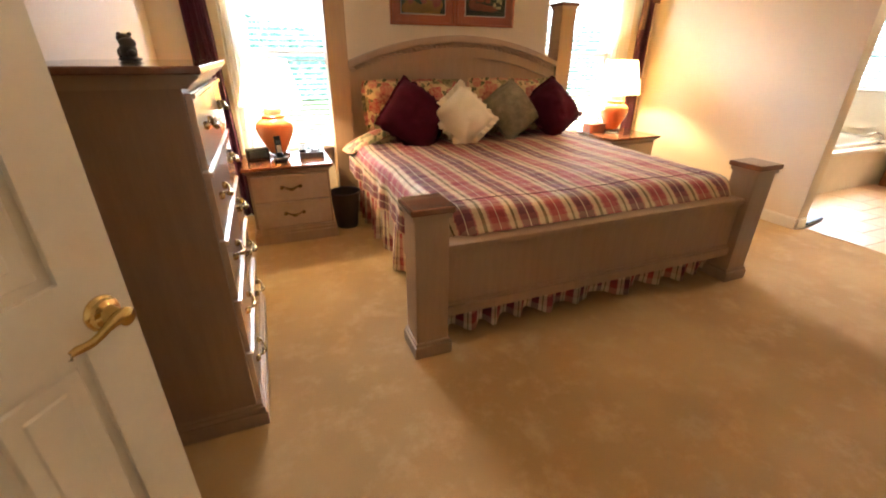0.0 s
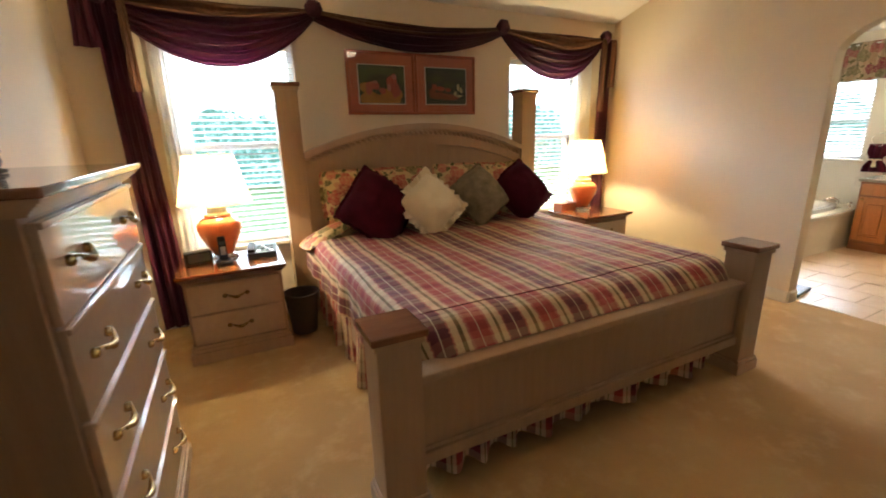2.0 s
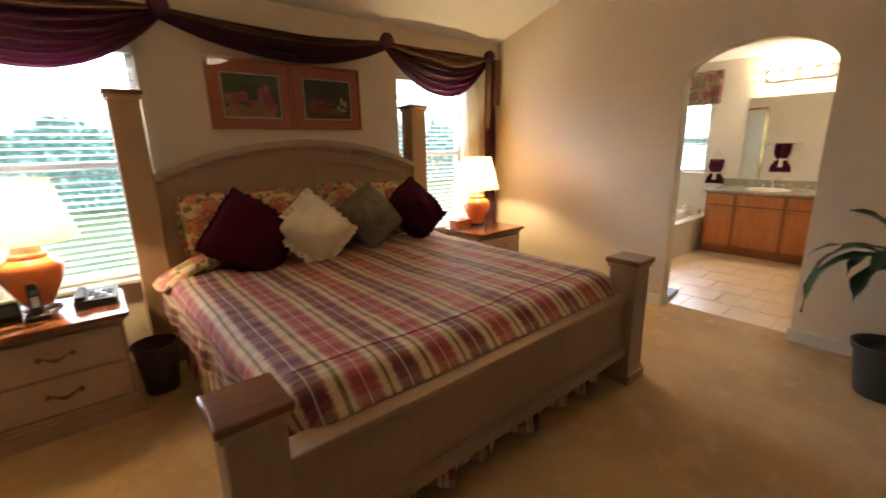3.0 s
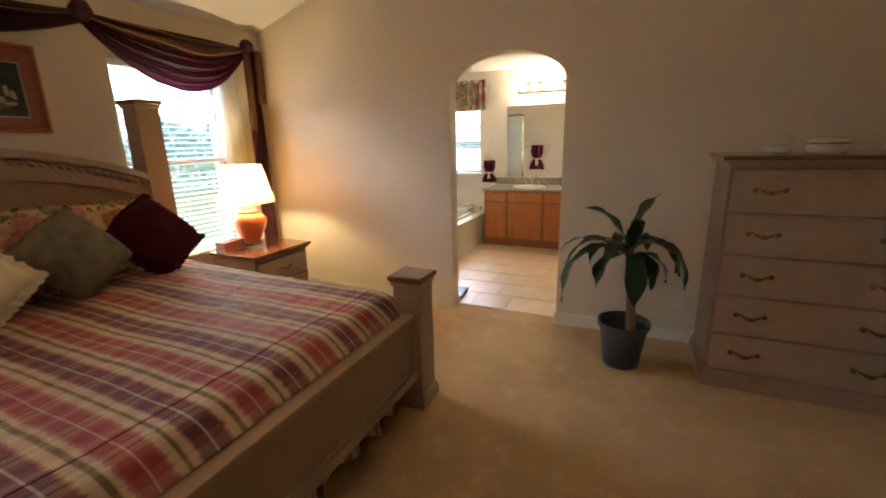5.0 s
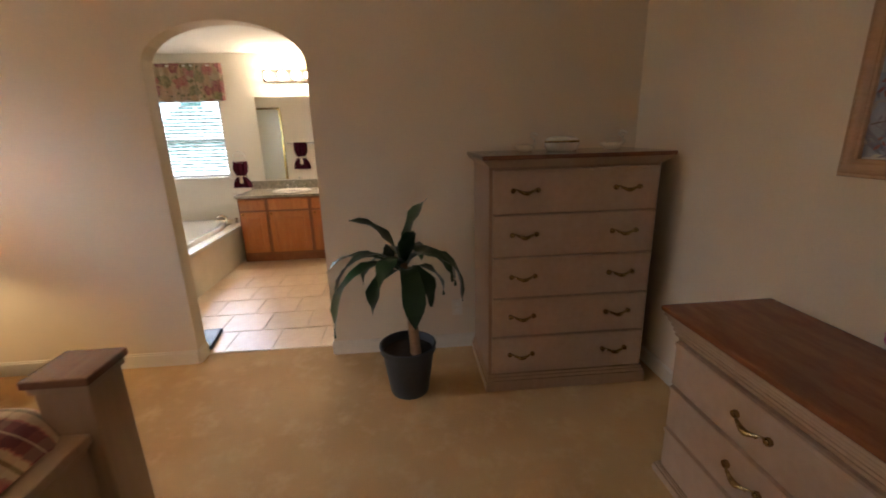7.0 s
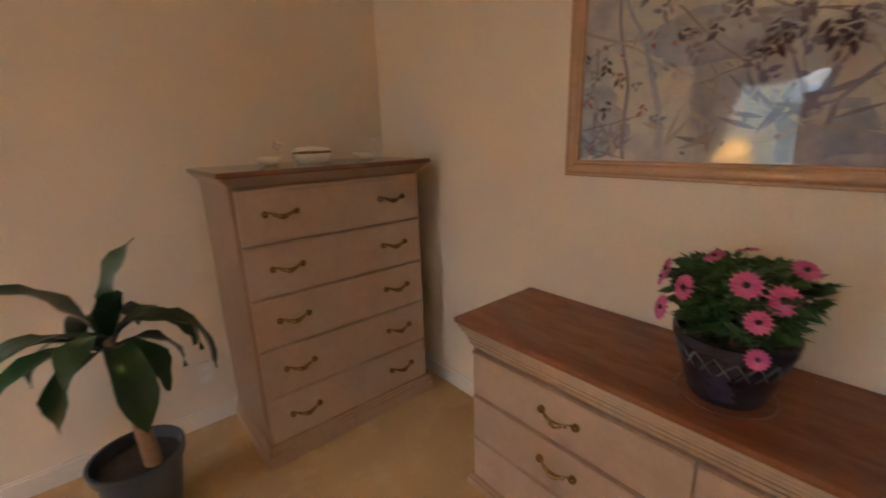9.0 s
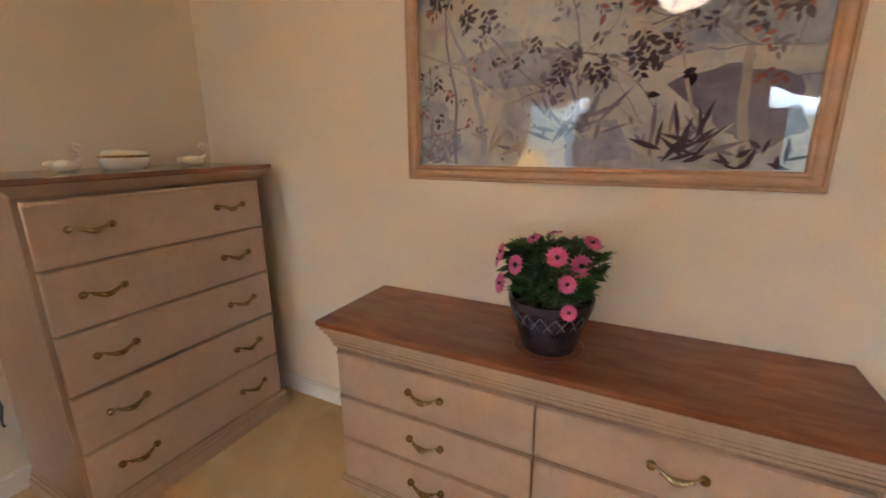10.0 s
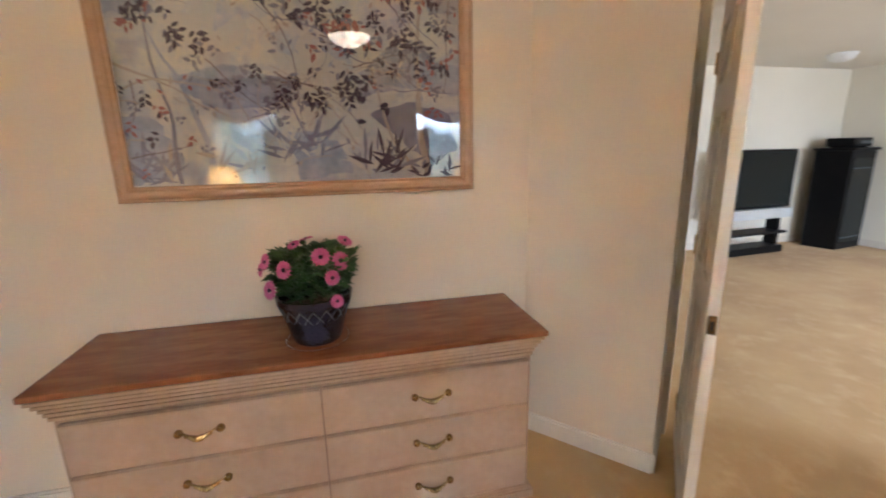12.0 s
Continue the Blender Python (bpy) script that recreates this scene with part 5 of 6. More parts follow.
plant = thing("potted_plant", "corn plant with long drooping leaves in a dark grey pot", "plant", pose(3.83, 0.845, 0))
part("pot", lathe([(0, 0), (0.108, 0), (0.112, 0.01), (0.148, 0.265), (0.160, 0.268), (0.163, 0.302), (0.152, 0.303), (0.146, 0.27), (0.14, 0.25), (0, 0.25)], 36), POTM, plant, "dark grey plastic pot", True)
soil = lathe([(0, 0.262), (0.07, 0.266), (0.142, 0.258)], 30)
for v in soil.verts:
    v.co.z += 0.008 * noise.noise(v.co * 30)
part("soil", soil, SOIL, plant, "", True)
part("cane", tube([(-0.055, -0.045, 0.24), (-0.035, -0.038, 0.36), (-0.01, -0.032, 0.48), (0.02, -0.015, 0.62), (0.04, 0.0, 0.78)], [0.032, 0.029, 0.028, 0.027, 0.02], 14), TRUNK, plant, "bare tan cane", True)
rl = random.Random(5)
# direction, rise, length, width and droop of each leaf, the top ones first
for az, el, length, width, droop in ((300, 84, 0.36, 0.11, 1.1), (80, 66, 0.38, 0.14, 1.3), (200, 70, 0.24, 0.11, 0.7), (88, 46, 0.62, 0.10, 2.5), (110, 34, 0.66, 0.125, 2.3), (70, 30, 0.50, 0.10, 1.8), (62, 40, 0.40, 0.10, 2.1), (192, 30, 0.44, 0.14, 2.7), (252, 50, 0.52, 0.12, 2.6),
                                     (270, 50, 0.42, 0.115, 2.4), (238, 58, 0.34, 0.115, 2.0), (292, 52, 0.44, 0.11, 2.5), (340, 56, 0.40, 0.10, 2.2), (22, 54, 0.42, 0.10, 2.4), (150, 54, 0.30, 0.115, 2.0), (222, 30, 0.32, 0.11, 2.3), (134, 26, 0.36, 0.12, 2.2), (275, 26, 0.32, 0.105, 2.0)):
    lf = bmesh.new()
    a = radians(az + rl.uniform(-5, 5))
    strap_leaf(lf, (0.04 + 0.015 * math.cos(a), 0.015 * math.sin(a), 0.690 + 0.0014 * el), a, radians(el), length, width, droop, 0.28)
    part("leaf", lf, LEAF, plant, "", True)

FX, FY, FZ = 2.255, -0.385, 0.778
fl = thing("flower_pot", "pink daisy plant in a black patterned pot on the dresser", "flowers", pose(FX, FY, FZ))
part("pot", turned(lathe([(0, 0.004), (0.078, 0.004), (0.082, 0.012), (0.105, 0.10), (0.118, 0.15), (0.124, 0.152), (0.126, 0.176), (0.117, 0.177), (0.110, 0.15), (0, 0.148)], 36), Matrix.Diagonal((1.1, 1.1, 1.04, 1))), POTB, fl, "glazed black pot with relief bands", True)
lat = empty_bm()
for k in range(18):
    a = 2 * math.pi * k / 18
    for sgn in (-1, 1):
        pts = []
        for j in range(7):
            u = j / 6
            r = 0.098 + 0.021 * u
            pts.append((r * math.cos(a + sgn * 0.35 * (u - 0.5)), r * math.sin(a + sgn * 0.35 * (u - 0.5)), 0.085 + 0.058 * u))
        tube(pts, 0.0022, 5, lat)
part("relief_band", turned(lat, Matrix.Diagonal((1.1, 1.1, 1.04, 1))), POTM, fl, "raised grey lattice", True)
part("soil", lathe([(0, 0.15), (0.112, 0.152)], 24), SOIL, fl)
leaves_bm = bmesh.new()
rf = random.Random(3)
for k in range(1500):
    a, u, hgt = rf.uniform(0, 6.283), rf.random() ** 0.5, rf.random() ** 0.8
    r = (0.100 + 0.058 * hgt) * u
    zt = 0.178 + 0.185 * hgt * (1 - 0.25 * u * u)
    c = Vector((r * math.cos(a), r * math.sin(a), zt))
    d = Vector((math.cos(a + rf.uniform(-1, 1)), math.sin(a + rf.uniform(-1, 1)), rf.uniform(-0.2, 0.9))).normalized()
    s = d.cross(Vector((rf.uniform(-1, 1), rf.uniform(-1, 1), 1))).normalized()
    l, w = rf.uniform(0.03, 0.055), rf.uniform(0.007, 0.012)
    q = [leaves_bm.verts.new(c + d * l * x + s * w * y + Vector((0, 0, zz))) for x, y, zz in ((0, 0, 0), (0.45, 1, 0.003), (1, 0, -0.004), (0.45, -1, 0.003))]
    leaves_bm.faces.new((q[0], q[1], q[2]))
    leaves_bm.faces.new((q[0], q[2], q[3]))
tagged(part("foliage", leaves_bm, LEAFY, fl, "dense small green leaves"), kind="stuff")
stems = empty_bm()
for x, y, z in ((-0.10, 0.10, 0.26), (0.02, 0.14, 0.34), (0.1, 0.1, 0.3), (-0.15, -0.02, 0.3)):
    tube([(x * 0.4, y * 0.4, 0.15), (x * 0.8, y * 0.8, 0.15 + (z - 0.15) * 0.6), (x, y, z)], 0.002, 5, stems)
part("stem", stems, LEAFY, fl)


def daisy(pos, facing, size):
    bm = bmesh.new()
    n = 15
    for k in range(n):
        a = 2 * math.pi * k / n
        c, s = math.cos(a), math.sin(a)
        wd = size * 0.25
        v = [bm.verts.new(p) for p in ((c * size * 0.16, s * size * 0.16, 0.001 * (k % 2)), (c * size * 0.6 - s * wd, s * size * 0.6 + c * wd, 0.004 + 0.002 * (k % 2)), (c * size, s * size, -0.002), (c * size * 0.6 + s * wd, s * size * 0.6 - c * wd, 0.004 - 0.001 * (k % 2)))]
        bm.faces.new(v)
    m = Matrix.Translation(pos) @ Vector(facing).to_track_quat("Z", "Y").to_matrix().to_4x4()
    b = part("blossom", bm, PINK, fl, "pink daisy with dark eye", False, m)
    part("eye", lathe([(0.0, 0.008), (size * 0.14, 0.006), (size * 0.2, 0.001)], 12), EYEM, b, "", True)


for x, y, z, size in ((0.130, 0.135, 0.245, 0.042), (0.078, 0.150, 0.315, 0.040), (-0.042, 0.145, 0.350, 0.040), (-0.106, 0.120, 0.325, 0.042), (0.142, 0.095, 0.335, 0.036), (-0.085, 0.150, 0.190, 0.030), (-0.125, 0.070, 0.385, 0.036), (0.165, 0.060, 0.300, 0.032),
                      (0.050, 0.060, 0.380, 0.030), (-0.075, 0.150, 0.275, 0.034), (0.02, -0.09, 0.37, 0.034)):
    daisy((x, y, z), (x * 2.0 + 0.05, y * 1.4 + 0.10, 0.10 + 0.3 * (z > 0.35)), size * 0.88)
part("saucer", tube([(0.116 * math.cos(2 * math.pi * k / 40), 0.116 * math.sin(2 * math.pi * k / 40), 0.0025) for k in range(41)], 0.0022, 6), GLASS, fl, "clear plastic saucer rim", True).visible_shadow = False
part("saucer_foot", lathe([(0, 0.0), (0.080, 0.0), (0.080, 0.004), (0, 0.004)], 30), POTB, fl)

# ---- things on the chests and nightstands ----
def lumps(balls, name, label, category, m, material, group=""):
    """A small cast figure moulded from blended lumps in one mesh."""
    bm = empty_bm()
    for (x, y, z), (rx, ry, rz) in balls:
        b = bmesh.new()
        bmesh.ops.create_icosphere(b, subdivisions=2, radius=1)
        for v in b.verts:
            v.co *= 1 + 0.10 * noise.noise(v.co * 3 + Vector((x * 50, z * 50, 0)))
        turned(b, Matrix.Translation((x, y, z)) @ Matrix.Diagonal((rx, ry, rz, 1)))
        join(bm, b)
    ob = part(name, bm, material, None, "", True, m)
    return tagged(ob, label, category, group)


lumps([((0, 0, 0.012), (0.055, 0.04, 0.014)), ((0.0, 0, 0.055), (0.036, 0.030, 0.045)), ((-0.008, 0, 0.115), (0.028, 0.027, 0.030)), ((-0.028, -0.004, 0.108), (0.014, 0.015, 0.013)), ((-0.024, 0.016, 0.04), (0.014, 0.013, 0.034)), ((-0.024, -0.018, 0.04), (0.014, 0.013, 0.034)),
       ((0.036, 0.0, 0.04), (0.022, 0.016, 0.022)), ((0.0, 0.018, 0.138), (0.009, 0.008, 0.011)), ((0.0, -0.016, 0.138), (0.009, 0.008, 0.011)), ((0.012, 0, 0.095), (0.026, 0.03, 0.03))], "figurine", "small dark bronze seated figure on the tall chest", "figurine", pose(-0.20, 2.24, 1.323, 0, 0, -60) @ Matrix.Diagonal((0.95, 0.95, 0.64, 1)), BRONZE)

pb = thing("porcelain_box", "oval cream porcelain box with gold band on the chest", "box", pose(4.0, -0.075, 1.35))
oval = Matrix.Diagonal((0.66, 1.0, 1, 1))
part("base", turned(lathe([(0, 0), (0.075, 0), (0.085, 0.006), (0.098, 0.03), (0.096, 0.048), (0, 0.048)], 32), oval), CERAM, pb, "", True)
part("gold_band", turned(lathe([(0.097, 0.046), (0.099, 0.050), (0.099, 0.056), (0.096, 0.058)], 32), oval), BRASS, pb, "", True)
part("lid", turned(lathe([(0.096, 0.058), (0.085, 0.072), (0.05, 0.080), (0, 0.082)], 32), oval), CERAM, pb, "", True)
for y, s, rz in ((0.135, 0.9, 100), (-0.37, 1.0, 60)):
    sw = lumps([((0, 0, 0.016), (0.042, 0.022, 0.017)), ((0.035, 0, 0.022), (0.016, 0.009, 0.010))], "swan_figurine", "small cream porcelain swan on the chest", "figurine", pose(4.0, y, 1.35, 0, 0, rz) @ Matrix.Scale(1.35, 4), CERAM, "swan figurines")
    join_bm = bmesh.new()
    join_bm.from_mesh(sw.data)
    tube([(-0.030, 0, 0.02), (-0.045, 0, 0.035), (-0.038, 0, 0.052), (-0.026, 0, 0.062), (-0.030, 0, 0.074), (-0.044, 0, 0.072), (-0.056, 0, 0.066)], [0.009, 0.007, 0.006, 0.006, 0.007, 0.007, 0.003], 8, join_bm)
    join_bm.to_mesh(sw.data)
    join_bm.free()

ck = thing("clock_radio", "black desktop speaker clock on the nightstand", "clock", pose(0.115, 3.82, 0.60, 0, 0, 14))
part("case", box((-0.082, -0.035, 0.0), (0.082, 0.035, 0.085), 0.014, segments=3), BLACK, ck, "", True)
part("grille", box((-0.066, -0.0375, 0.016), (0.066, -0.034, 0.070), 0.002), GREYP, ck)
ph = thing("cordless_phone", "black cordless telephone standing in its cradle", "telephone", pose(0.275, 3.70, 0.60, 0, 0, 6))
part("cradle", box((-0.048, -0.05, 0.0), (0.048, 0.045, 0.028), 0.010, segments=3), BLACK, ph, "", True)
hs = box((-0.024, -0.014, 0.0), (0.024, 0.014, 0.165), 0.010, segments=3)
hst = part("handset", turned(hs, pose(0, 0.008, 0.020, -14, 0, 0)), BLACK, ph, "", True)
part("display", turned(box((-0.016, -0.0155, 0.105), (0.016, -0.0135, 0.130)), pose(0, 0.008, 0.020, -14, 0, 0)), GREYP, hst)
part("keypad", turned(box((-0.016, -0.0155, 0.040), (0.016, -0.0135, 0.095)), pose(0, 0.008, 0.020, -14, 0, 0)), CHROME, hst)
am = thing("answering_machine", "low grey telephone base with buttons on the nightstand", "telephone", pose(0.515, 3.80, 0.60, 0, 0, -6))
part("case", prism([(-0.08, 0.0), (0.075, 0.0), (0.075, 0.072), (-0.08, 0.040)], -0.095, 0.095, "x"), GREYP, am)
for r in range(3):
    for c in range(4):
        part("button", turned(box((-0.010, -0.007, 0), (0.010, 0.007, 0.005), 0.002), pose(-0.02 + 0.028 * c, -0.055 + 0.036 * r, 0.046 + 0.0074 * r, 11.6, 0, 0)), BLACK if (r + c) % 3 else CHROME, am)
part("handset_bar", turned(box((-0.022, -0.07, 0), (0.022, 0.07, 0.022), 0.008), pose(-0.066, 0, 0.056, 11.6, 0, 0)), BLACK, am)
tb = thing("tissue_box", "red-brown patterned tissue box on the nightstand", "tissue box", pose(3.475, 3.98, 0.60, 0, 0, 4))
part("carton", box((-0.105, -0.055, 0), (0.105, 0.055, 0.085), 0.003), TISSUE, tb)
# A flat black oval paints the dark inside of the opening.
part("slot", turned(lathe([(0, 0.0), (0.06, 0.0), (0.06, 0.001), (0, 0.001)], 20), pose(0, 0, 0.0855) @ Matrix.Diagonal((1, 0.35, 1, 1))), BLACK, tb)

wb = thing("wastebasket", "dark woven wicker wastebasket beside the bed", "basket", pose(0.735, 3.72, 0))
wall_bm = bmesh.new()
N, R = 40, 18
rg = [[wall_bm.verts.new(((0.088 + 0.032 * j / R + 0.004 * math.sin(k * math.pi + j * math.pi)) * math.cos(2 * math.pi * k / N), (0.088 + 0.032 * j / R + 0.004 * math.sin(k * math.pi + j * math.pi)) * math.sin(2 * math.pi * k / N), 0.30 * j / R)) for k in range(N)] for j in range(R + 1)]
for j in range(R):
    for k in range(N):
        wall_bm.faces.new((rg[j][k], rg[j][(k + 1) % N], rg[j + 1][(k + 1) % N], rg[j + 1][k]))
wall_bm.faces.new(rg[0])
part("woven_side", wall_bm, BASKET, wb)
part("rim", tube([(0.122 * math.cos(2 * math.pi * k / 32), 0.122 * math.sin(2 * math.pi * k / 32), 0.302) for k in range(33)], 0.009, 8), BASKET, wb, "", True)

ol = thing("wall_outlet", "cream wall outlet plate with a cord", "outlet", pose(XE, 0.50, 0.30, 0, 0, 0))
part("plate", box((-0.007, -0.036, -0.058), (-0.0005, 0.036, 0.058), 0.002), TRIM, ol)
for z in (-0.022, 0.022):
    part("socket", box((-0.009, -0.015, z - 0.014), (-0.006, 0.015, z + 0.014), 0.002), WHITE, ol)
wc = part("lamp_cord", tube([(0.66, 4.22, 0.36), (0.665, 4.20, 0.20), (0.70, 4.12, 0.06), (0.66, 4.05, 0.012), (0.60, 4.03, 0.25), (0.585, 4.06, 0.50)], 0.0035, 6), TRIM, None, "", True)
tagged(wc, "cream lamp cord hanging behind the nightstand", "cable")

# ---- bathroom ----
def vanity_unit(y0, y1, doors, label):
    """A cabinet unit facing -x at x = 6.72, from y0 to y1."""
    c = thing("vanity_cabinet", label, "cabinet", pose(6.72, y0, 0), "vanity units")
    w = y1 - y0
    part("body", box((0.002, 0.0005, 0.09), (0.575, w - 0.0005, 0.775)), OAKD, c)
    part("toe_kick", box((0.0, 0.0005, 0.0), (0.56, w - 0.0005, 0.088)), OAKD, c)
    n = doors
    for k in range(n):
        a, b = 0.014 + k * (w - 0.028) / n + 0.006, 0.014 + (k + 1) * (w - 0.028) / n - 0.006
        part("drawer", box((-0.018, a, 0.63), (0.002, b, 0.755), 0.006), OAK, c)
        dr = empty_bm()
        for lo, hi in (((-0.018, a, 0.115), (0.002, a + 0.055, 0.61)), ((-0.018, b - 0.055, 0.115), (0.002, b, 0.61)), ((-0.018, a + 0.055, 0.115), (0.002, b - 0.055, 0.17)), ((-0.018, a + 0.055, 0.555), (0.002, b - 0.055, 0.61))):
            box(lo, hi, 0.003, dr)
        door = part("door", dr, OAK, c)
        pn = box((-0.008, a + 0.05, 0.165), (0.0, b - 0.05, 0.56))
        box((-0.016, a + 0.075, 0.19), (-0.004, b - 0.075, 0.535), 0.009, pn, 1)
        part("panel", pn, OAK, door)
        part("knob", turned(lathe([(0, 0), (0.008, 0.002), (0.013, 0.012), (0.009, 0.02), (0, 0.021)], 14), pose(-0.018, b - 0.03 if k % 2 == 0 else a + 0.03, 0.585, 0, -90, 0)), BRASS, door, "", True)
    return c


vy = 2.795
for w, n in ((0.33, 1), (0.50, 1), (0.33, 1), (0.60, 2)):
    vanity_unit(vy - w, vy, n, "honey oak vanity cabinet with raised-panel door")
    vy -= w
ct = thing("vanity_counter", "grey stone vanity countertop with white oval sink", "countertop", pose(0, 0, 0))
part("slab", box((6.685, vy - 0.02, 0.776), (7.297, 2.812, 0.812), 0.008), COUNTER, ct)
part("backsplash", box((7.275, vy - 0.02, 0.814), (7.296, 2.812, 0.915), 0.004), COUNTER, ct)
sink = turned(lathe([(0.235, 0.004), (0.24, 0.012), (0.225, 0.016), (0.20, 0.008), (0.19, 0.004), (0, 0.003)], 36), pose(6.98, 2.22, 0.811) @ Matrix.Diagonal((0.78, 1, 1, 1)))
part("sink", sink, TUBW, ct, "white oval basin", True)
fc = thing("faucet", "chrome basin faucet on the vanity", "faucet", pose(7.20, 2.22, 0.812))
part("spout", tube([(0, 0, 0), (0, 0, 0.09), (-0.04, 0, 0.12), (-0.10, 0, 0.10)], [0.016, 0.014, 0.012, 0.011], 12), CHROME, fc, "", True)
for s in (-1, 1):
    part("tap", lathe([(0.02, 0), (0.02, 0.02), (0.012, 0.03), (0.022, 0.045), (0.018, 0.06), (0, 0.062)], 16, (0, s * 0.10, 0)), CHROME, fc, "", True)
mr = thing("wall_mirror", "wide frameless mirror over the vanity", "mirror", pose(0, 0, 0))
part("glass", box((7.289, 0.95, 0.925), (7.296, 2.62, 1.935)), MIRROR, mr)
lb = thing("vanity_light", "brass vanity light bar with lit globe bulbs", "wall lamp", pose(0, 0, 0))
part("bar", box((7.262, 1.50, 2.105), (7.297, 2.48, 2.235), 0.008), BRONZE, lb)
for k in range(6):
    part("bulb", lathe([(0, -0.052), (0.03, -0.043), (0.048, -0.02), (0.052, 0), (0.048, 0.02), (0.03, 0.043), (0, 0.052)], 18, (7.21, 1.585 + 0.162 * k, 2.17)), BULB, lb, "lit frosted globe", True)


def towel(name, m, w, h, label):
    t = tagged(new(name), label, "towel")
    t.matrix_basis = m

    def at(u, v):
        tie = 1 - 0.42 * math.exp(-((v - 0.55) / 0.16) ** 2)
        return ((u - 0.5) * w * tie * (0.85 + 0.3 * v), -0.018 - 0.012 * math.sin(u * 18) - 0.02 * math.sin(v * 3), -h * v)
    part("cloth", sheet(28, 24, at, thick=0.004), BURG, t, "burgundy terry cloth", True)
    part("tie", sheet(20, 3, lambda u, v: ((u - 0.5) * w * 0.60, -0.050 - 0.004 * math.sin(u * 22), -h * (0.53 + 0.05 * v)), thick=0.003), CREAMK, t, "white lace tie")
    part("tie_end", sheet(4, 10, lambda u, v: ((u - 0.5) * w * 0.16 * (1 + 0.4 * v), -0.054 - 0.004 * math.sin(v * 9), -h * (0.56 + 0.26 * v)), thick=0.003), CREAMK, t, "hanging lace end")
    return t


towel("hand_towel", pose(7.285, 2.90, 1.17, 0, 0, -90), 0.20, 0.33, "burgundy hand towel tied with white lace on a ring")
tr = thing("towel_ring", "chrome towel ring beside the mirror", "towel ring", pose(7.297, 2.90, 1.17))
part("ring", tube([(-0.03, 0.075 * math.cos(2 * math.pi * k / 24), 0.05 + 0.075 * math.sin(2 * math.pi * k / 24)) for k in range(25)], 0.004, 8), CHROME, tr, "", True)
part("mount", box((-0.03, -0.012, 0.11), (0.0, 0.012, 0.135), 0.004), CHROME, tr)
tbar = thing("towel_bar", "chrome towel bar on the bathroom wall", "towel bar", pose(4.435, 2.78, 1.33))
part("rod", tube([(0.06, -0.24, 0), (0.06, 0.24, 0)], 0.008, 10), CHROME, tbar, "", True)
for s in (-1, 1):
    part("bracket", box((0.0, s * 0.24 - 0.015, -0.02), (0.068, s * 0.24 + 0.015, 0.02), 0.006), CHROME, tbar)
towel("bath_towel", pose(4.50, 2.78, 1.345, 0, 0, 90), 0.28, 0.50, "burgundy towel tied with white lace on the towel bar")

tub = thing("bathtub", "white drop-in bathtub in a cream tiled deck", "bathtub", pose(0, 0, 0))
dk = empty_bm()
for lo, hi in (((5.02, 2.84, 0), (7.297, 3.02, 0.42)), ((5.02, 4.10, 0), (7.297, 4.297, 0.42)), ((5.02, 3.02, 0), (5.20, 4.10, 0.42)), ((7.05, 3.02, 0), (7.297, 4.10, 0.42))):
    box(lo, hi, 0, dk)
part("deck", dk, DECK, tub, "cream tiled surround")
part("deck_edge", box((5.0, 2.818, 0.405), (7.297, 2.842, 0.445), 0.006), TUBW, tub)


def rounded(u, v):
    """Tub shell: v runs from the rim's outside, over the rim and down into the basin."""
    prof = [(1.0, 0.421), (1.0, 0.462), (0.975, 0.472), (0.93, 0.468), (0.90, 0.44), (0.84, 0.25), (0.74, 0.10), (0.0, 0.09)]
    k = v * (len(prof) - 1)
    i = min(int(k), len(prof) - 2)
    r, z = (prof[i][j] + (prof[i + 1][j] - prof[i][j]) * (k - i) for j in (0, 1))
    a = 2 * math.pi * u
    c, s = math.cos(a), math.sin(a)
    sx, sy = math.copysign(abs(c) ** 0.45, c), math.copysign(abs(s) ** 0.45, s)
    return (6.12 + 0.98 * r * sx, 3.56 + 0.58 * r * sy, z)


part("basin", sheet(64, 28, rounded), TUBW, tub, "glossy white tub shell", True)
tf = thing("tub_faucet", "brass and chrome tub filler on the deck", "faucet", pose(7.08, 3.10, 0.421))
part("spout", tube([(0, 0, 0), (0, 0, 0.08), (-0.06, 0.04, 0.11), (-0.12, 0.08, 0.08)], [0.02, 0.016, 0.015, 0.013], 12), CHROME, tf, "", True)
for s in (-0.12, 0.14):
    part("tap", lathe([(0.02, 0), (0.02, 0.02), (0.012, 0.03), (0.024, 0.05), (0.02, 0.066), (0, 0.07)], 16, (0, s, 0)), CHROME, tf, "", True)
bo = thing("wall_outlet", "cream outlet plate above the tub deck", "outlet", pose(7.297, 3.02, 0.72))
part("plate", box((-0.007, -0.036, -0.058), (0.0, 0.036, 0.058), 0.002), TRIM, bo)
va = thing("window_valance", "gathered floral valance over the bathroom window", "valance", pose(0, 0, 0))
part("cloth", sheet(120, 10, lambda u, v: (7.245 - 0.016 * math.sin(u * 75) - 0.01 * math.sin(u * 31), 2.94 + 1.10 * u, 2.325 - 0.42 * v - 0.008 * math.sin(u * 44) * v), thick=0.003), VALANCE, va, "", True)
part("rod", tube([(7.26, 2.92, 2.30), (7.26, 4.06, 2.30)], 0.010, 10), VINYL, va, "", True)
sc = thing("bathroom_scale", "flat dark blue bathroom scale on the tile", "scale", pose(4.60, 2.42, 0.0, 0, 0, 8))
part("platform", box((-0.15, -0.15, 0.008), (0.15, 0.15, 0.042), 0.012, segments=3), surf("scale_blue", (0.02, 0.045, 0.08), (0.035, 0.06, 0.10), 0.35, 10, 0.1), sc, "", True)
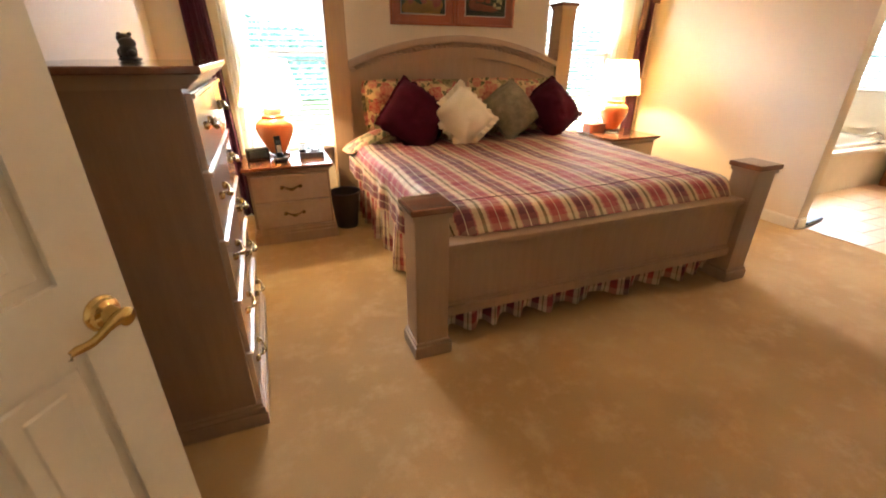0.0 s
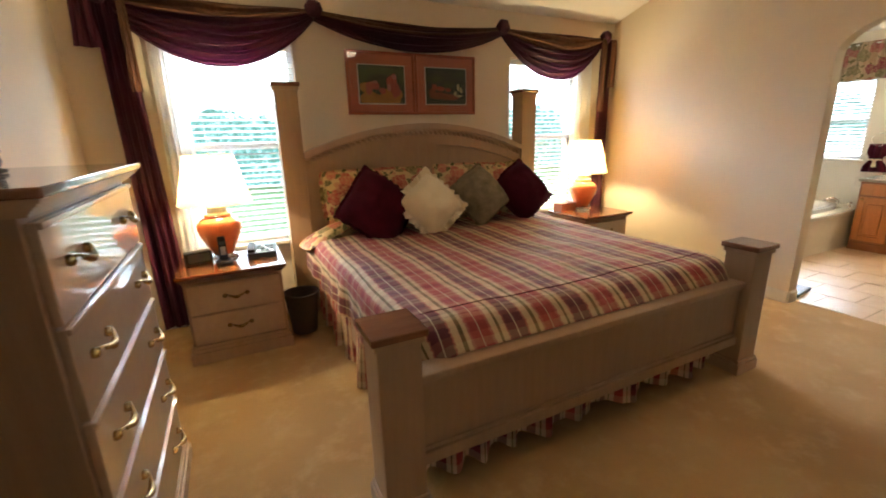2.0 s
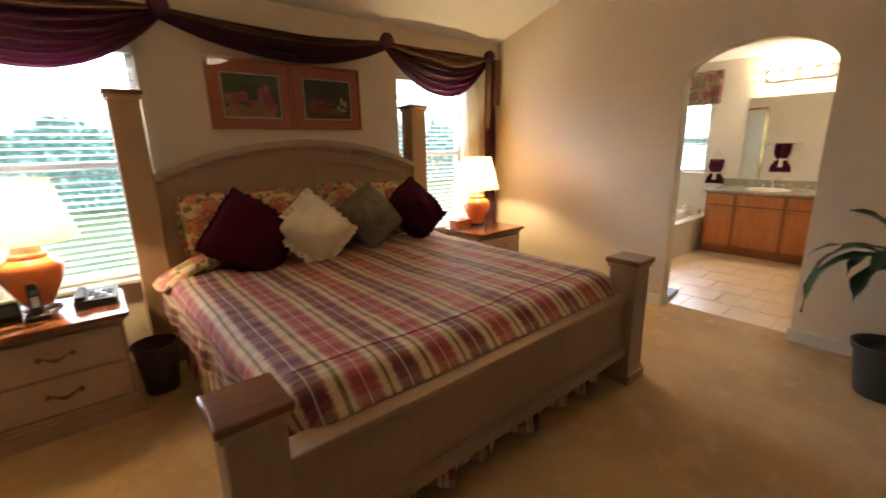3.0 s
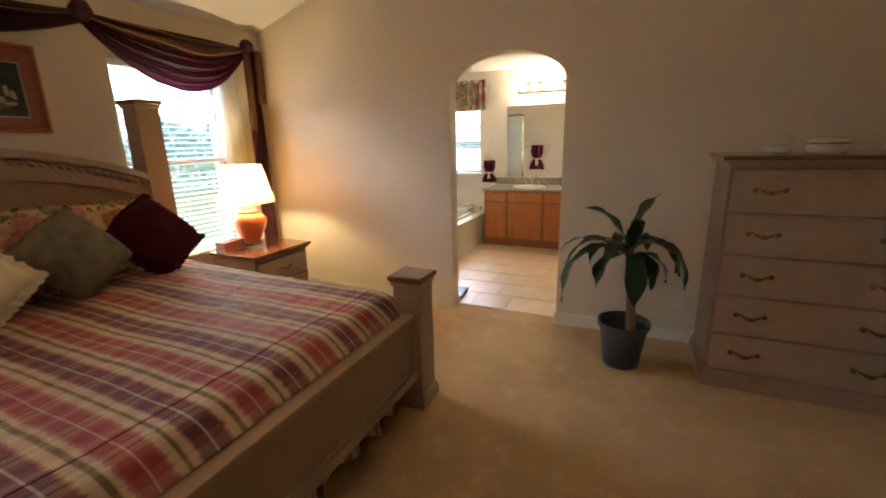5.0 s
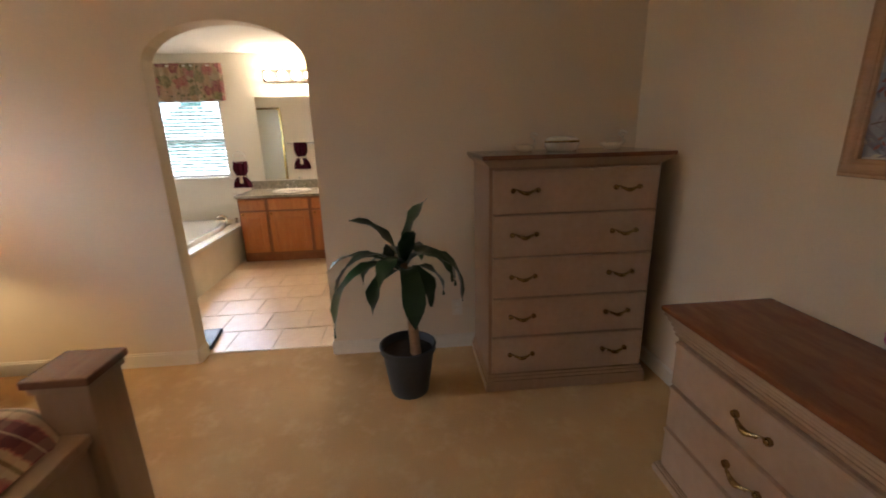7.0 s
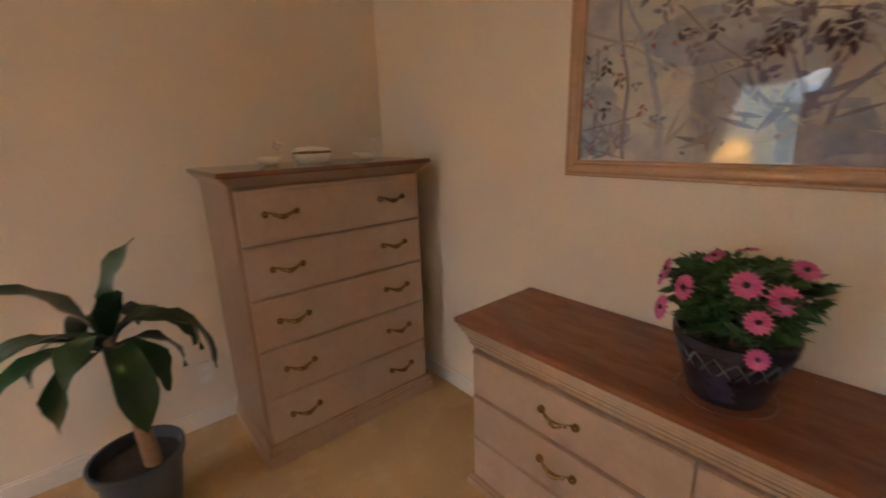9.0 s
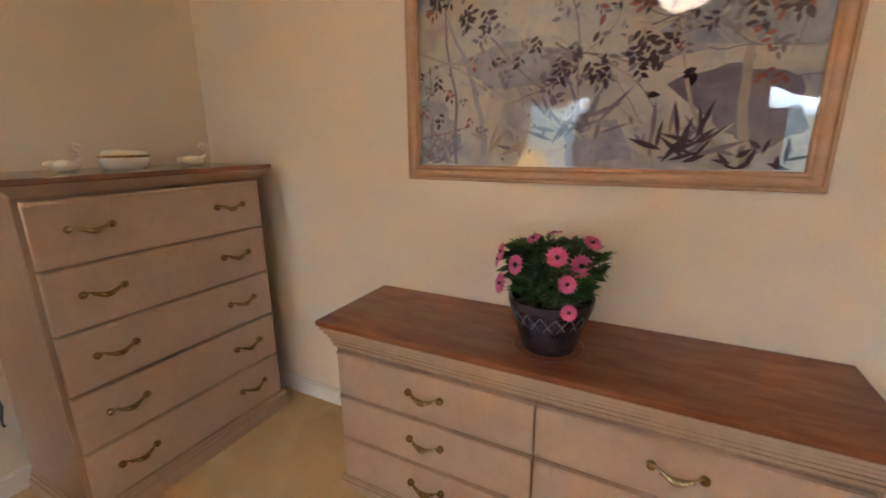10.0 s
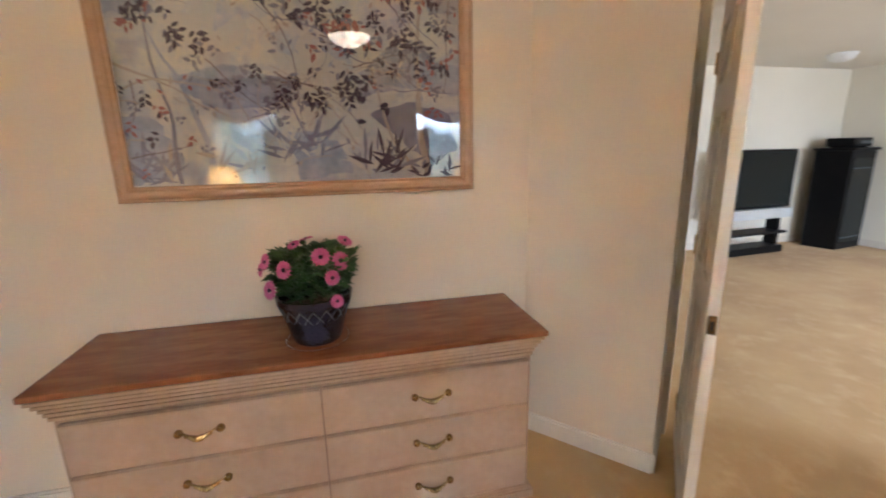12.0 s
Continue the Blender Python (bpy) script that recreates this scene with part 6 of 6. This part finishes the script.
part("dial", box((-0.045, 0.075, 0.042), (0.045, 0.13, 0.046), 0.002), CHROME, sc)
for sx in (-1, 1):
    for sy in (-1, 1):
        part("foot", lathe([(0, 0), (0.015, 0), (0.015, 0.01), (0, 0.01)], 10, (sx * 0.11, sy * 0.11, 0)), BLACK, sc)
sh = thing("shower_screen", "framed glass shower screen with gold-coloured frame", "shower", pose(0, 0, 0))
sf = empty_bm()
for lo, hi in (((4.96, 2.95, 0.02), (4.99, 2.985, 1.95)), ((4.96, 4.26, 0.02), (4.99, 4.295, 1.95)), ((4.96, 2.985, 1.915), (4.99, 4.26, 1.95)), ((4.96, 2.985, 0.02), (4.99, 4.26, 0.06)), ((4.96, 3.60, 0.06), (4.99, 3.63, 1.915))):
    box(lo, hi, 0.003, sf)
part("frame", sf, BRASS, sh)
for y0, y1 in ((2.985, 3.60), (3.63, 4.26)):
    part("pane", box((4.973, y0, 0.06), (4.978, y1, 1.915)), FROST, sh).visible_shadow = False
part("curb", box((4.94, 2.93, -0.011), (5.015, 4.297, 0.02)), DECK, sh)

# ---- the room beyond the doors ----
tv = thing("television", "large black flat television on a pale stand", "television", pose(-3.30, -3.36, 0, 0, 0, 4))
part("screen_case", box((-0.62, -0.05, 0.62), (0.62, 0.05, 1.40), 0.012), JET, tv, "", True)
part("screen", box((-0.59, 0.048, 0.66), (0.59, 0.054, 1.37)), SCREEN, tv)
part("speaker_bar", box((-0.62, -0.12, 0.48), (0.62, 0.10, 0.615), 0.012), surf("silver_plastic", (0.45, 0.46, 0.46), (0.55, 0.56, 0.56), 0.4, 6, 0.0), tv, "silver speaker bar", True)
part("stand", box((-0.50, -0.15, 0.0), (0.50, 0.12, 0.10), 0.008), JET, tv)
part("shelf", box((-0.52, -0.16, 0.27), (0.52, 0.13, 0.30), 0.006), JET, tv)
for x in (-0.44, 0.44):
    part("leg", box((x - 0.03, -0.10, 0.10), (x + 0.03, 0.06, 0.48), 0.004), JET, tv)
cb = thing("media_cabinet", "tall black glass-fronted media cabinet", "cabinet", pose(-4.80, -3.36, 0, 0, 0, 10))
part("case", box((-0.31, -0.22, 0.0), (0.31, 0.20, 1.36), 0.008), JET, cb)
part("glass_door", box((-0.26, 0.201, 0.10), (0.26, 0.208, 1.26), 0.002), SCREEN, cb)
part("top_rail", box((-0.33, -0.24, 1.36), (0.33, 0.23, 1.40), 0.008), JET, cb)
for z in (0.16, 1.12):
    part("shelf_edge", box((-0.25, 0.209, z), (0.25, 0.2105, z + 0.012)), GREYP, cb)
am2 = thing("stereo_amplifier", "black stereo unit lying on the media cabinet", "stereo", pose(-4.80, -3.36, 1.40, 0, 0, 10))
part("case", box((-0.24, -0.16, 0.012), (0.22, 0.16, 0.13), 0.008), JET, am2)
for x in (-0.20, 0.17):
    part("foot", box((x - 0.02, -0.12, 0.0), (x + 0.02, 0.12, 0.012)), JET, am2)
part("display", box((-0.22, 0.160, 0.05), (0.06, 0.163, 0.09)), GREYP, am2)
cf = thing("flush_ceiling_light", "round white unlit flush ceiling light in the far room", "ceiling lamp", pose(-3.8, -2.95, 2.5))
part("base", lathe([(0, 0), (0.15, 0), (0.15, -0.02), (0, -0.02)], 28), VINYL, cf)
part("dome", lathe([(0.14, -0.02), (0.12, -0.06), (0.07, -0.085), (0, -0.095)], 28), VINYL, cf, "", True)

# ---- floor tiles of the bathroom ----
S, gap = 0.335, 0.007
bath_floor = bpy.data.objects["bath_floor"]
tile_bm = box((-S / 2 + gap / 2, -S / 2 + gap / 2, -0.012), (S / 2 - gap / 2, S / 2 - gap / 2, 0.0), 0.0025, segments=1)
tile0 = None
for i in range(9):
    for j in range(-1, 9):
        x, y = XE + 0.125 + S * (i + 0.5), 0.15 + S * (j + 0.5) + (S / 2 if i % 2 else 0)
        if x + S / 2 > 7.40 or y + S / 2 > 2.99:
            continue
        if tile0 is None:
            tile0 = ob = part("tile", tile_bm, TILE, bath_floor)
        else:
            ob = new("tile", tile0.data)
            ob.parent = bath_floor
        ob.matrix_basis = pose(x, y, 0.0005 * math.sin(i * 5 + j * 3), 0.1 * math.sin(i * 3 + j), 0.1 * math.cos(i + 2 * j), 0)
